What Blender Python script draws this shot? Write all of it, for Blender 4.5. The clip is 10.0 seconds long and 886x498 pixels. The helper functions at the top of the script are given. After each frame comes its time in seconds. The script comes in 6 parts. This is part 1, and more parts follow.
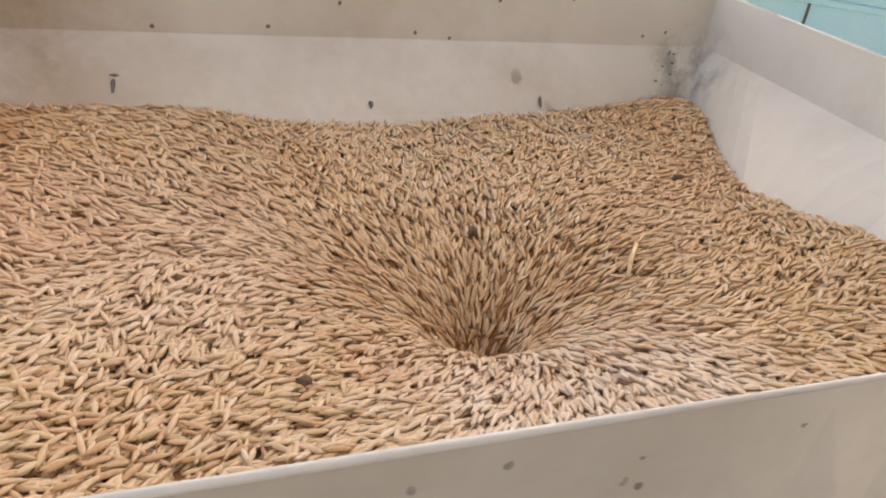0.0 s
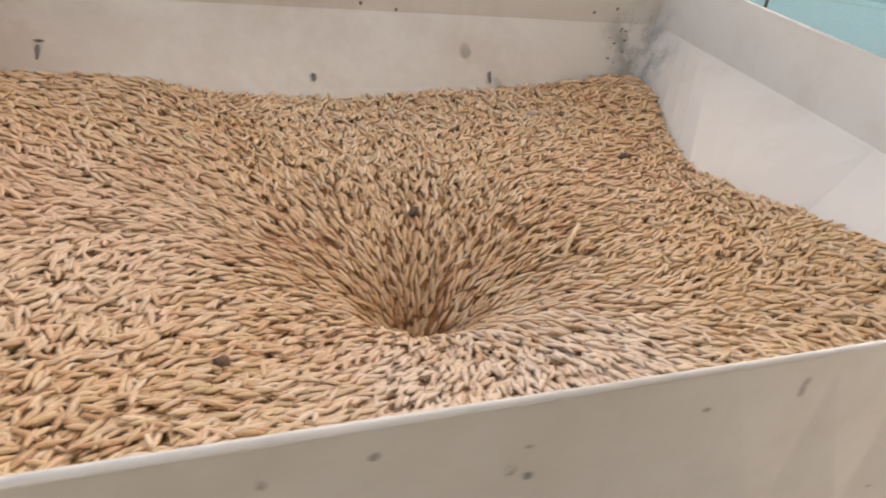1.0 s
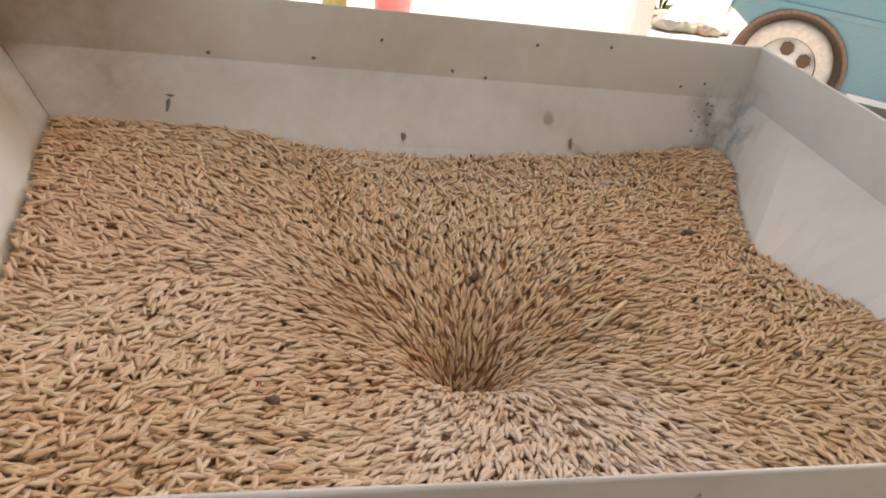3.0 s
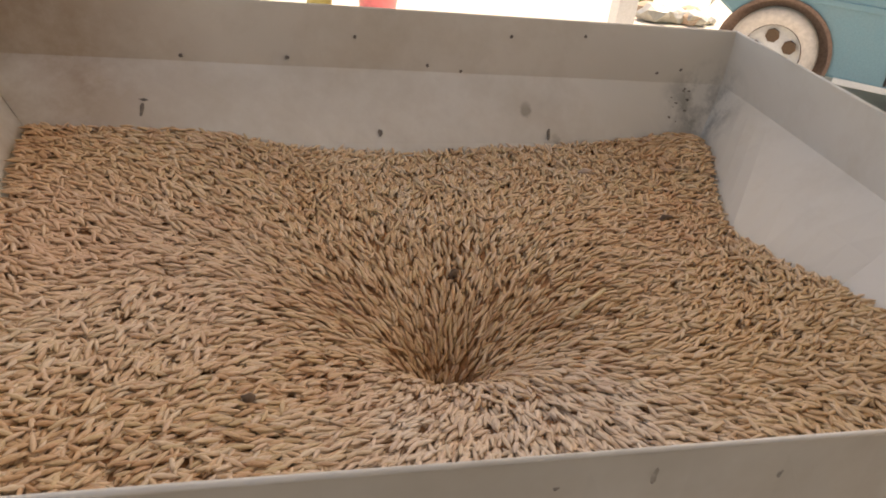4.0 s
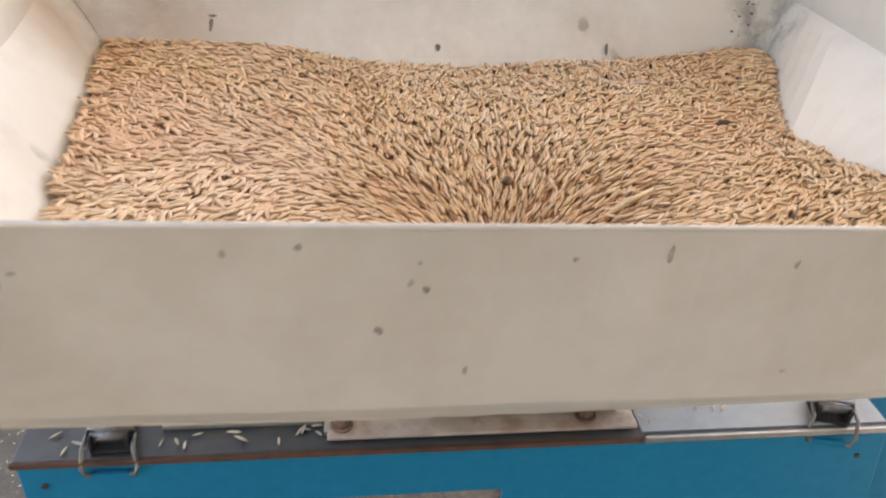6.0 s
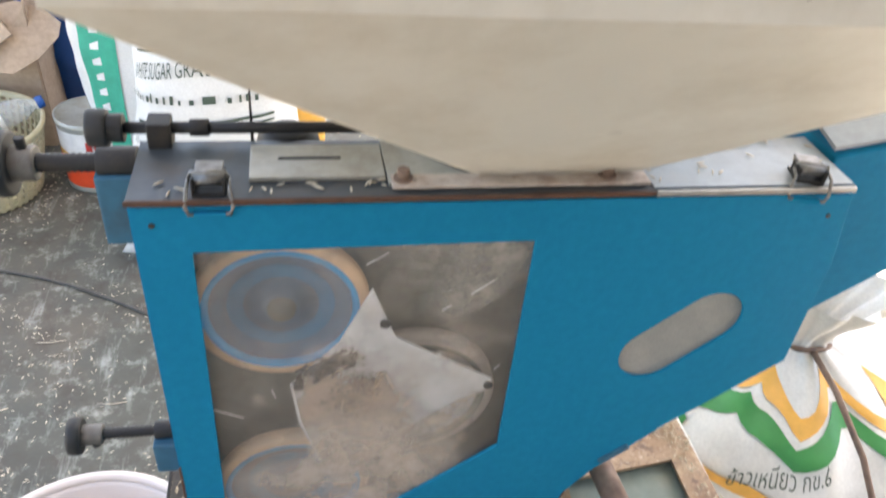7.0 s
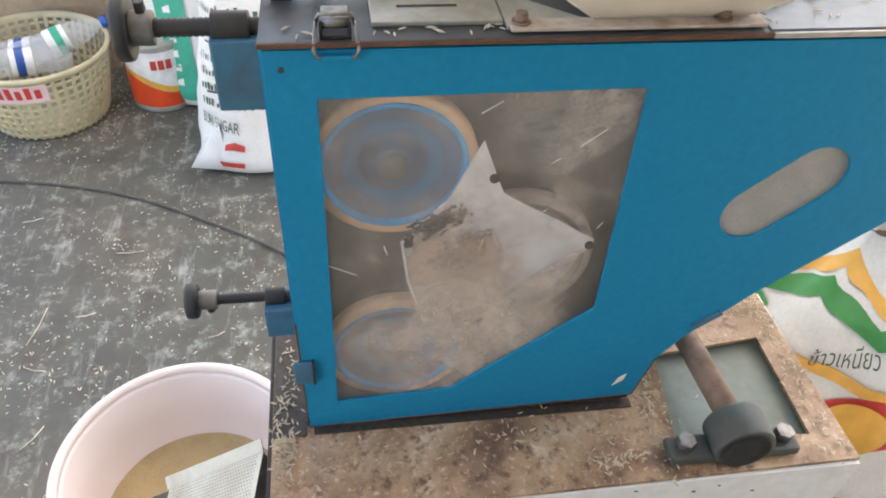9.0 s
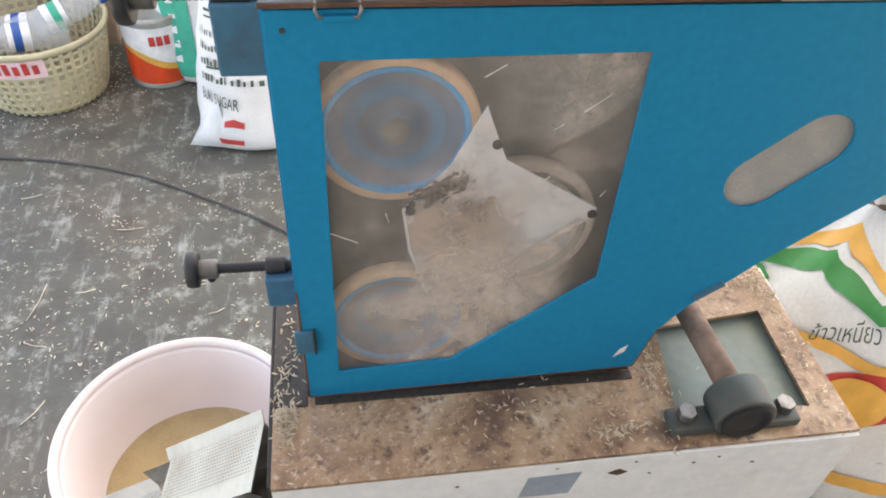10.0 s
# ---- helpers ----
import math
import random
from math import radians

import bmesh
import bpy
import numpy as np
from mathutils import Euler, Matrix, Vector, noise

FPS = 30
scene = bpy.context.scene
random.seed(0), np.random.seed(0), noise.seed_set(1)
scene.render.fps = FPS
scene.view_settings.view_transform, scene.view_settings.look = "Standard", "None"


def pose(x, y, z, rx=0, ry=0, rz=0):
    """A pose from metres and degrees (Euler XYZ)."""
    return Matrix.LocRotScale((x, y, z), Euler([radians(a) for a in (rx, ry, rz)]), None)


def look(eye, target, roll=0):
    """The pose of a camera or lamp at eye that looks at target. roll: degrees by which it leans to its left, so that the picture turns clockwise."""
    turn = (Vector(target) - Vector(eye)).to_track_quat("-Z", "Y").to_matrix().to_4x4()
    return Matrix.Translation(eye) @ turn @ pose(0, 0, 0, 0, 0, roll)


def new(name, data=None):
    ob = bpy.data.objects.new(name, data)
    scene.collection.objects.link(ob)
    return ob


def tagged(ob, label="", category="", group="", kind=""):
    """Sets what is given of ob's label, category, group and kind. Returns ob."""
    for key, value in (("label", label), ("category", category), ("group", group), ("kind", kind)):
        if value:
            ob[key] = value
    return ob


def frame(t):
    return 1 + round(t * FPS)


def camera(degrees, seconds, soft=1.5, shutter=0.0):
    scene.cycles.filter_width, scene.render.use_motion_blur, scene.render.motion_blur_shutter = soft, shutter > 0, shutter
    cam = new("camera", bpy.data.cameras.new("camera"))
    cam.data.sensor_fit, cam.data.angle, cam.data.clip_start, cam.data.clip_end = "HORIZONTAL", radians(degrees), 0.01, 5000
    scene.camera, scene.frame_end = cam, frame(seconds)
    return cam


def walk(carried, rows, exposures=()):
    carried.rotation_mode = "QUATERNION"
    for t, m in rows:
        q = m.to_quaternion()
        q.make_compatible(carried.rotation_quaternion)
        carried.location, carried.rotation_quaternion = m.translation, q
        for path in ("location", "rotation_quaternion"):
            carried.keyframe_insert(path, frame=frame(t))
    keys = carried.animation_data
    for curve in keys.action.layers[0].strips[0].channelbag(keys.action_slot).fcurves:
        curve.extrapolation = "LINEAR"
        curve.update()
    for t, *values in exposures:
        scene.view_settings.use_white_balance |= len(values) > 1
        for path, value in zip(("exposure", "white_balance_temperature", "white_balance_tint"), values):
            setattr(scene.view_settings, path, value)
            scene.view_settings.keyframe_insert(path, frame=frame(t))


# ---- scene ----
cam = camera(60.9, 10.0, soft=1.8, shutter=0.5)
PATH = [
    (0, (0.102, -0.2, 1.141), (0.74, 1.423, 0.163), 7.3),
    (0.5, (0.096, -0.19, 1.134), (0.77, 1.396, 0.118), 8.5),
    (1, (0.117, -0.197, 1.137), (0.837, 1.37, 0.124), 9.3),
    (1.5, (0.13, -0.209, 1.154), (0.757, 1.403, 0.15), 10.2),
    (2, (0.122, -0.216, 1.161), (0.616, 1.449, 0.169), 11.2),
    (2.5, (0.127, -0.22, 1.171), (0.574, 1.458, 0.178), 10.2),
    (4, (0.144, -0.224, 1.169), (0.587, 1.455, 0.176), 7.2),
    (4.5, (0.143, -0.229, 1.163), (0.587, 1.435, 0.146), 6.8),
    (5, (0.153, -0.232, 1.156), (0.561, 1.411, 0.09), 7.1),
    (5.2, (0.157, -0.234, 1.151), (0.495, 1.418, 0.075), 6.0),
    (6.3, (0.136, -0.276, 1.139), (0.395, 1.385, 0.057), 4.3),
    (6.5, (0.12, -0.296, 1.131), (0.386, 1.336, 0.006), 3.9),
    (7, (0.088, -0.348, 1.103), (0.464, 1.187, -0.123), 6.6),
    (7.5, (0.076, -0.376, 1.092), (0.464, 1.139, -0.155), 6.4),
    (8, (0.065, -0.382, 1.086), (0.398, 1.114, -0.198), 5.0),
    (8.5, (0.05, -0.383, 1.076), (0.338, 1.085, -0.251), 4.5),
    (9, (0.04, -0.385, 1.067), (0.297, 1.056, -0.296), 3.6),
    (9.5, (0.037, -0.387, 1.061), (0.296, 1.034, -0.323), 3.9),
    (10, (0.038, -0.39, 1.057), (0.294, 1.019, -0.338), 3.9),
]
walk(cam, [(t, look(e, g, r)) for t, e, g, r in PATH], [(0, 1.92, 8200, 18), (1.5, 1.95, 8200, 18), (2, 1.78, 8200, 18), (2.5, 1.73, 8200, 18), (4, 1.22, 8800, 20), (4.5, 1.42, 8600, 18), (5.2, 1.92, 8300, 17), (6.5, 2.48, 7700, 15), (7, 2.68, 7550, 12), (7.5, 2.54, 7650, 12), (8.5, 2.56, 7900, 13), (10, 2.72, 7900, 14)])

# ---- world, sun, exposure ----
world = bpy.data.worlds.new("world")
scene.world = world
world.use_nodes = True
wn = world.node_tree
bg = wn.nodes["Background"]
sky = wn.nodes.new("ShaderNodeTexSky")
sky.sky_type = "NISHITA"
sky.sun_disc = False
sky.sun_elevation, sky.sun_rotation = radians(60), radians(45)
sky.air_density, sky.dust_density = 1.0, 2.5
wn.links.new(sky.outputs[0], bg.inputs[0])
bg.inputs[1].default_value = 0.15
sun_data = bpy.data.lights.new("sun", "SUN")
sun_data.energy, sun_data.angle, sun_data.color = 2.8, radians(0.6), (1.0, 0.95, 0.87)
sun = new("sun", sun_data)
sun.matrix_world = look((3.54, 3.54, 8.66), (0.0, 0.0, 0.0))


# ---- materials ----
def mat(name, build):
    m = bpy.data.materials.new(name)
    m.use_nodes = True
    build(m.node_tree, m.node_tree.nodes["Principled BSDF"])
    return m


def nd(nt, kind, **kw):
    n = nt.nodes.new(kind)
    for k, v in kw.items():
        n.inputs[k].default_value = v
    return n


def coords(nt, scale=1.0, generated=False):
    tc = nt.nodes.new("ShaderNodeTexCoord")
    mp = nt.nodes.new("ShaderNodeMapping")
    s = scale if isinstance(scale, tuple) else (scale, scale, scale)
    mp.inputs["Scale"].default_value = s
    nt.links.new(tc.outputs["Object"], mp.inputs["Vector"])
    return mp.outputs[0]


def ramp(nt, src, stops):
    r = nt.nodes.new("ShaderNodeValToRGB")
    el = r.color_ramp.elements
    while len(el) < len(stops):
        el.new(0.5)
    for e, (p, c) in zip(el, stops):
        e.position = p
        e.color = (*c, 1.0) if len(c) == 3 else c
    nt.links.new(src, r.inputs[0])
    return r.outputs[0]


def noise_tex(nt, vec, scale, detail=5.0, rough=0.6):
    n = nt.nodes.new("ShaderNodeTexNoise")
    n.inputs["Scale"].default_value, n.inputs["Detail"].default_value, n.inputs["Roughness"].default_value = scale, detail, rough
    nt.links.new(vec, n.inputs["Vector"])
    return n.outputs["Fac"]


def blend(nt, fac, a, b, mode="MIX"):
    m = nt.nodes.new("ShaderNodeMix")
    m.data_type, m.blend_type = "RGBA", mode
    for sock, v in ((m.inputs[0], fac), (m.inputs[6], a), (m.inputs[7], b)):
        if isinstance(v, (int, float)):
            sock.default_value = v
        elif isinstance(v, tuple):
            sock.default_value = (*v, 1.0)
        else:
            nt.links.new(v, sock)
    return m.outputs[2]


def bump(nt, p, height, strength=0.3, dist=0.002):
    b = nt.nodes.new("ShaderNodeBump")
    b.inputs["Strength"].default_value, b.inputs["Distance"].default_value = strength, dist
    nt.links.new(height, b.inputs["Height"])
    nt.links.new(b.outputs[0], p.inputs["Normal"])


def worn(name, base, dark, light=None, scale=8.0, rough=0.5, metal=0.0, lo=0.45, hi=0.7, grain=90.0, bstr=0.15, amount=0.8):
    """Paint or metal with stains at two scales and fine relief."""
    def build(nt, p):
        v = coords(nt)
        big = noise_tex(nt, v, scale, 6.0, 0.65)
        fine = noise_tex(nt, v, grain, 4.0, 0.6)
        f = ramp(nt, big, [(lo, (0, 0, 0)), (hi, (amount, amount, amount))])
        c = blend(nt, f, base, dark)
        c = blend(nt, 0.25, c, ramp(nt, fine, [(0.3, tuple(0.55 * k for k in base)), (0.7, light or tuple(min(1, 1.3 * k) for k in base))]))
        nt.links.new(c, p.inputs["Base Color"])
        r = ramp(nt, big, [(0.3, (rough,) * 3), (0.8, (min(1, rough + 0.25),) * 3)])
        nt.links.new(r, p.inputs["Roughness"])
        p.inputs["Metallic"].default_value = metal
        bump(nt, p, fine, bstr, 0.0008)
    return mat(name, build)


def plain(name, col, rough=0.5, metal=0.0, var=0.15, scale=30.0):
    def build(nt, p):
        v = coords(nt)
        f = noise_tex(nt, v, scale)
        c = ramp(nt, f, [(0.3, tuple(k * (1 - var) for k in col)), (0.7, tuple(min(1, k * (1 + var)) for k in col))])
        nt.links.new(c, p.inputs["Base Color"])
        p.inputs["Roughness"].default_value, p.inputs["Metallic"].default_value = rough, metal
        bump(nt, p, f, 0.08, 0.001)
    return mat(name, build)


def hopper_build(nt, p):
    v = coords(nt)
    big = noise_tex(nt, v, 5.0, 4.0, 0.55)
    c = ramp(nt, big, [(0.3, (0.62, 0.583, 0.505)), (0.7, (0.72, 0.682, 0.60))])
    spots = nt.nodes.new("ShaderNodeTexVoronoi")
    spots.inputs["Scale"].default_value = 24.0
    warp = nt.nodes.new("ShaderNodeMapping")
    warp.inputs["Scale"].default_value = (1.0, 1.0, 0.6)
    nt.links.new(v, warp.inputs["Vector"])
    nt.links.new(warp.outputs[0], spots.inputs["Vector"])
    rough_edge = noise_tex(nt, v, 160.0, 3.0)
    add = nd(nt, "ShaderNodeMath")
    add.operation = "MULTIPLY_ADD"
    nt.links.new(rough_edge, add.inputs[0])
    add.inputs[1].default_value = 0.14
    nt.links.new(spots.outputs["Distance"], add.inputs[2])
    mask = ramp(nt, add.outputs[0], [(0.15, (0.7,) * 3), (0.2, (0, 0, 0))])
    some = ramp(nt, noise_tex(nt, v, 9.0, 2.0), [(0.5, (0, 0, 0)), (0.58, (1, 1, 1))])
    m2 = blend(nt, 1.0, mask, some, "MULTIPLY")
    c = blend(nt, m2, c, (0.2, 0.17, 0.13))
    dust = ramp(nt, noise_tex(nt, v, 8.0, 6.0, 0.7), [(0.48, (0, 0, 0)), (0.75, (0.6,) * 3)])
    c = blend(nt, dust, c, (0.46, 0.39, 0.29))
    # painted brown shade in the back left corner, black smudges in the other
    for centre, reach, scale, lo, hi, most, col in (((-0.256, 0.188, 0.150), 0.13, 11.0, 0.22, 0.55, 0.85, (0.36, 0.26, 0.17)), ((0.212, 0.188, 0.140), 0.038, 48.0, 0.42, 0.62, 0.65, (0.15, 0.14, 0.11))):
        near = nt.nodes.new("ShaderNodeMapping")
        near.inputs["Scale"].default_value = (1 / reach,) * 3
        near.inputs["Location"].default_value = tuple(-k / reach for k in centre)
        nt.links.new(v, near.inputs["Vector"])
        ball = nt.nodes.new("ShaderNodeTexGradient")
        ball.gradient_type = "SPHERICAL"
        nt.links.new(near.outputs[0], ball.inputs["Vector"])
        patch = ramp(nt, noise_tex(nt, v, scale, 6.0, 0.7), [(lo, (0, 0, 0)), (hi, (most,) * 3)])
        patch = blend(nt, 1.0, patch, ramp(nt, ball.outputs["Fac"], [(0.0, (0, 0, 0)), (0.6, (1, 1, 1))]), "MULTIPLY")
        c = blend(nt, patch, c, col)
    nt.links.new(c, p.inputs["Base Color"])
    p.inputs["Roughness"].default_value = 0.42
    bump(nt, p, noise_tex(nt, v, 40.0, 4.0), 0.12, 0.002)


M_HOPPER = mat("cream_paint", hopper_build)


def grain_build(nt, p):
    g = nt.nodes.new("ShaderNodeNewGeometry")
    c = ramp(nt, g.outputs["Random Per Island"], [(0.0, (0.48, 0.23, 0.10)), (0.12, (0.64, 0.38, 0.20)), (0.30, (0.74, 0.49, 0.29)), (0.45, (0.70, 0.52, 0.29)), (0.60, (0.78, 0.56, 0.36)),
                                                    (0.76, (0.80, 0.56, 0.39)), (0.93, (0.84, 0.69, 0.50)), (1.0, (0.55, 0.37, 0.18))])
    v = coords(nt)
    patch = ramp(nt, noise_tex(nt, v, 9.0, 3.0), [(0.30, (0.86, 0.70, 0.60)), (0.44, (0.91, 0.86, 0.79)), (0.58, (0.94, 0.94, 0.93)), (0.72, (0.94, 0.98, 1.0))])
    c = blend(nt, 1.0, c, patch, "MULTIPLY")
    # light on the hole's lip painted pale; pale, ruddy and golden tints by the sides
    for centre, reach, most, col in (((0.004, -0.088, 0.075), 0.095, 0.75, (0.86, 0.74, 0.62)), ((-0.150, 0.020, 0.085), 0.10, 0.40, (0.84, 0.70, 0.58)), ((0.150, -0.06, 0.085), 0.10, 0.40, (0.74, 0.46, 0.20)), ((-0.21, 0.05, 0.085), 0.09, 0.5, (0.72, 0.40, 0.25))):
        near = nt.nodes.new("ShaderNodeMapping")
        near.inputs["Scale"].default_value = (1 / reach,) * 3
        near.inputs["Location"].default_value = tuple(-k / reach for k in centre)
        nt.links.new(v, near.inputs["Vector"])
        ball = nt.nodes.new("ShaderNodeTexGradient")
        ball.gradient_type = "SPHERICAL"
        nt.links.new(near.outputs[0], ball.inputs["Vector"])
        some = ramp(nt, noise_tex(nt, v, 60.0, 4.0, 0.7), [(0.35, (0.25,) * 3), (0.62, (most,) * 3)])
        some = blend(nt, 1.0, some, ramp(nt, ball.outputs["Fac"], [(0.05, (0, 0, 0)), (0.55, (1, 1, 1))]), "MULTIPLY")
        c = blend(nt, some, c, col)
    fine = noise_tex(nt, v, 700.0, 3.0)
    c = blend(nt, 0.3, c, ramp(nt, fine, [(0.3, (0.45, 0.29, 0.15)), (0.7, (0.84, 0.64, 0.42))]))
    nt.links.new(c, p.inputs["Base Color"])
    p.inputs["Roughness"].default_value = 0.5
    bump(nt, p, fine, 0.25, 0.0005)


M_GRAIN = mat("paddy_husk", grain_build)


def loose_grain_build(nt, p):
    o = nt.nodes.new("ShaderNodeObjectInfo")
    c = ramp(nt, o.outputs["Random"], [(0.0, (0.48, 0.24, 0.11)), (0.3, (0.66, 0.42, 0.22)), (0.7, (0.76, 0.54, 0.33)), (1.0, (0.82, 0.66, 0.46))])
    v = coords(nt)
    fine = noise_tex(nt, v, 500.0, 3.0)
    c = blend(nt, 0.3, c, ramp(nt, fine, [(0.3, (0.45, 0.29, 0.15)), (0.7, (0.84, 0.64, 0.42))]))
    nt.links.new(c, p.inputs["Base Color"])
    p.inputs["Roughness"].default_value = 0.5
    bump(nt, p, fine, 0.25, 0.0005)


M_LOOSE = mat("loose_paddy_husk", loose_grain_build)
M_BED = plain("grain_dust", (0.40, 0.21, 0.10), 0.9, var=0.35, scale=200.0)
M_BLUE = worn("blue_enamel", (0.0, 0.205, 0.365), (0.0, 0.16, 0.29), light=(0.0, 0.225, 0.395), scale=3.0, rough=0.5, lo=0.5, hi=0.8, grain=140.0, bstr=0.03)
M_BLUE.node_tree.nodes["Principled BSDF"].inputs["Specular IOR Level"].default_value = 0.06
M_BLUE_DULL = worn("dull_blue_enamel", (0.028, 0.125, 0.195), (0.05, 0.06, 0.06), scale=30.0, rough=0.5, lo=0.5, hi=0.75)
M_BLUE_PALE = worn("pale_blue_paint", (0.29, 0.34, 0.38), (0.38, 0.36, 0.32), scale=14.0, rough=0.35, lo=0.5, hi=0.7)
M_PLATE = worn("dusty_blued_steel", (0.075, 0.088, 0.10), (0.17, 0.12, 0.085), scale=22.0, rough=0.36, metal=0.4, lo=0.5, hi=0.72)
M_STEEL = worn("bare_steel", (0.45, 0.45, 0.43), (0.25, 0.2, 0.15), scale=30.0, rough=0.33, metal=0.75)
M_GALV = worn("grey_dusty_steel", (0.42, 0.42, 0.38), (0.3, 0.25, 0.17), scale=22.0, rough=0.4, metal=0.45)
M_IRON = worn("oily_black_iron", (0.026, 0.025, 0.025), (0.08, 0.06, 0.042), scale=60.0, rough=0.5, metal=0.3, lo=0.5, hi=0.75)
M_CHROME = worn("scratched_chrome", (0.6, 0.6, 0.58), (0.35, 0.3, 0.24), scale=90.0, rough=0.22, metal=0.95, lo=0.5, hi=0.8)
M_LATCH = worn("dull_latch_steel", (0.25, 0.245, 0.235), (0.09, 0.07, 0.055), scale=120.0, rough=0.35, metal=0.85, lo=0.42, hi=0.7)
M_FLANGE = worn("dusty_stained_cream", (0.56, 0.48, 0.41), (0.33, 0.22, 0.16), scale=60.0, rough=0.7, lo=0.45, hi=0.62)
M_RUST = worn("rusty_edge", (0.11, 0.055, 0.034), (0.05, 0.032, 0.025), scale=60.0, rough=0.85)


def table_build(nt, p):
    v = coords(nt)
    big = noise_tex(nt, v, 14.0, 6.0, 0.7)
    c = ramp(nt, big, [(0.30, (0.12, 0.065, 0.035)), (0.45, (0.28, 0.165, 0.09)), (0.58, (0.39, 0.255, 0.15)), (0.72, (0.51, 0.40, 0.28))])
    spots = ramp(nt, noise_tex(nt, v, 60.0, 5.0, 0.75), [(0.52, (0, 0, 0)), (0.64, (0.85,) * 3)])
    c = blend(nt, spots, c, (0.10, 0.05, 0.03))
    oil = ramp(nt, noise_tex(nt, v, 9.0, 3.0, 0.6), [(0.58, (0, 0, 0)), (0.70, (0.75,) * 3)])
    c = blend(nt, oil, c, (0.11, 0.06, 0.04))
    dust = ramp(nt, noise_tex(nt, v, 200.0, 3.0, 0.7), [(0.56, (0, 0, 0)), (0.7, (0.5,) * 3)])
    c = blend(nt, dust, c, (0.70, 0.56, 0.42))
    nt.links.new(c, p.inputs["Base Color"])
    p.inputs["Roughness"].default_value = 0.5
    bump(nt, p, noise_tex(nt, v, 90.0, 5.0), 0.3, 0.001)


M_TABLE = mat("rusted_oiled_plate", table_build)
M_WHITE = worn("chalky_white_paint", (0.76, 0.755, 0.72), (0.58, 0.53, 0.46), light=(0.8, 0.8, 0.77), scale=12.0, rough=0.55, lo=0.56, hi=0.8, amount=0.6)
M_GUARD = worn("dusty_grey_guard", (0.72, 0.725, 0.72), (0.58, 0.51, 0.44), scale=26.0, rough=0.6, lo=0.48, hi=0.7, metal=0.1)
M_CHAFF = worn("brown_chaff_dust", (0.57, 0.44, 0.35), (0.43, 0.31, 0.23), scale=45.0, rough=0.95, lo=0.42, hi=0.62, bstr=0.6)
M_INSIDE = worn("dusty_cavity_steel", (0.25, 0.26, 0.232), (0.17, 0.15, 0.12), scale=14.0, rough=0.7)
M_BELT = plain("tan_drive_belt", (0.84, 0.57, 0.36), 0.7, var=0.12)
M_BRAN_BIT = plain("pale_chaff_bit", (0.60, 0.48, 0.36), 0.8, var=0.3)
M_BELT_PALE = plain("dusty_pale_belt", (0.62, 0.55, 0.48), 0.8, var=0.12)
M_PULLEY = worn("blue_pulley_paint", (0.04, 0.40, 0.78), (0.06, 0.33, 0.6), scale=30.0, rough=0.5)
M_PULLEY_RING = worn("faded_pulley_ring", (0.07, 0.235, 0.40), (0.12, 0.22, 0.31), scale=30.0, rough=0.5)
M_PULLEY_FACE = worn("dusty_pulley_web", (0.10, 0.20, 0.31), (0.27, 0.27, 0.25), scale=20.0, rough=0.55, lo=0.4, hi=0.7)
M_GREEN = worn("grey_green_sheet", (0.17, 0.215, 0.185), (0.24, 0.24, 0.195), scale=12.0, rough=0.5)
M_CASTING = worn("green_grey_casting", (0.072, 0.082, 0.073), (0.12, 0.09, 0.065), scale=45.0, rough=0.55, metal=0.2)
M_SHAFT = worn("rusty_shaft", (0.24, 0.16, 0.12), (0.12, 0.07, 0.05), scale=50.0, rough=0.6, metal=0.3)
M_CABLE = plain("dusty_cable", (0.095, 0.088, 0.078), 0.8, var=0.3)
M_BLACK = plain("black_rubber", (0.02, 0.02, 0.02), 0.6)
M_BASIN = plain("pinkish_plastic", (0.72, 0.635, 0.60), 0.4, var=0.05, scale=6.0)
M_CARD = worn("torn_cardboard", (0.47, 0.35, 0.255), (0.38, 0.27, 0.19), scale=12.0, rough=0.85)
M_BARREL = plain("blue_plastic", (0.010, 0.085, 0.32), 0.35, var=0.1)
M_BASKET = plain("cream_plastic_weave", (0.52, 0.46, 0.30), 0.5, var=0.12)
M_SACK = worn("white_woven_sack", (0.78, 0.765, 0.73), (0.66, 0.63, 0.58), light=(0.82, 0.81, 0.78), scale=9.0, rough=0.55, grain=250.0, bstr=0.1)
M_INK = plain("dark_green_ink", (0.06, 0.085, 0.06), 0.7)
M_TEAL = plain("teal_print", (0.02, 0.36, 0.24), 0.6)
M_GREENP = plain("green_print", (0.03, 0.24, 0.06), 0.55)
M_ORANGE = plain("orange_print", (0.80, 0.42, 0.09), 0.55)
M_RED = plain("red_print", (0.55, 0.05, 0.04), 0.5)
M_SLOT = worn("grey_dusty_gauze", (0.27, 0.27, 0.255), (0.40, 0.375, 0.34), scale=25.0, rough=0.6, lo=0.45, hi=0.7, grain=600.0, bstr=0.5)


def film_build(nt, p):
    """Ragged film of chaff: opaque lumps that thin out to nothing."""
    v = coords(nt)
    n = noise_tex(nt, v, 34.0, 8.0, 0.75)
    c = ramp(nt, noise_tex(nt, v, 75.0, 6.0, 0.75), [(0.3, (0.32, 0.21, 0.14)), (0.5, (0.50, 0.37, 0.275)), (0.72, (0.68, 0.56, 0.45))])
    nt.links.new(c, p.inputs["Base Color"])
    a = ramp(nt, n, [(0.44, (0, 0, 0)), (0.60, (0.9,) * 3)])
    nt.links.new(a, p.inputs["Alpha"])
    p.inputs["Roughness"].default_value = 0.95


M_FILM = mat("ragged_chaff_film", film_build)


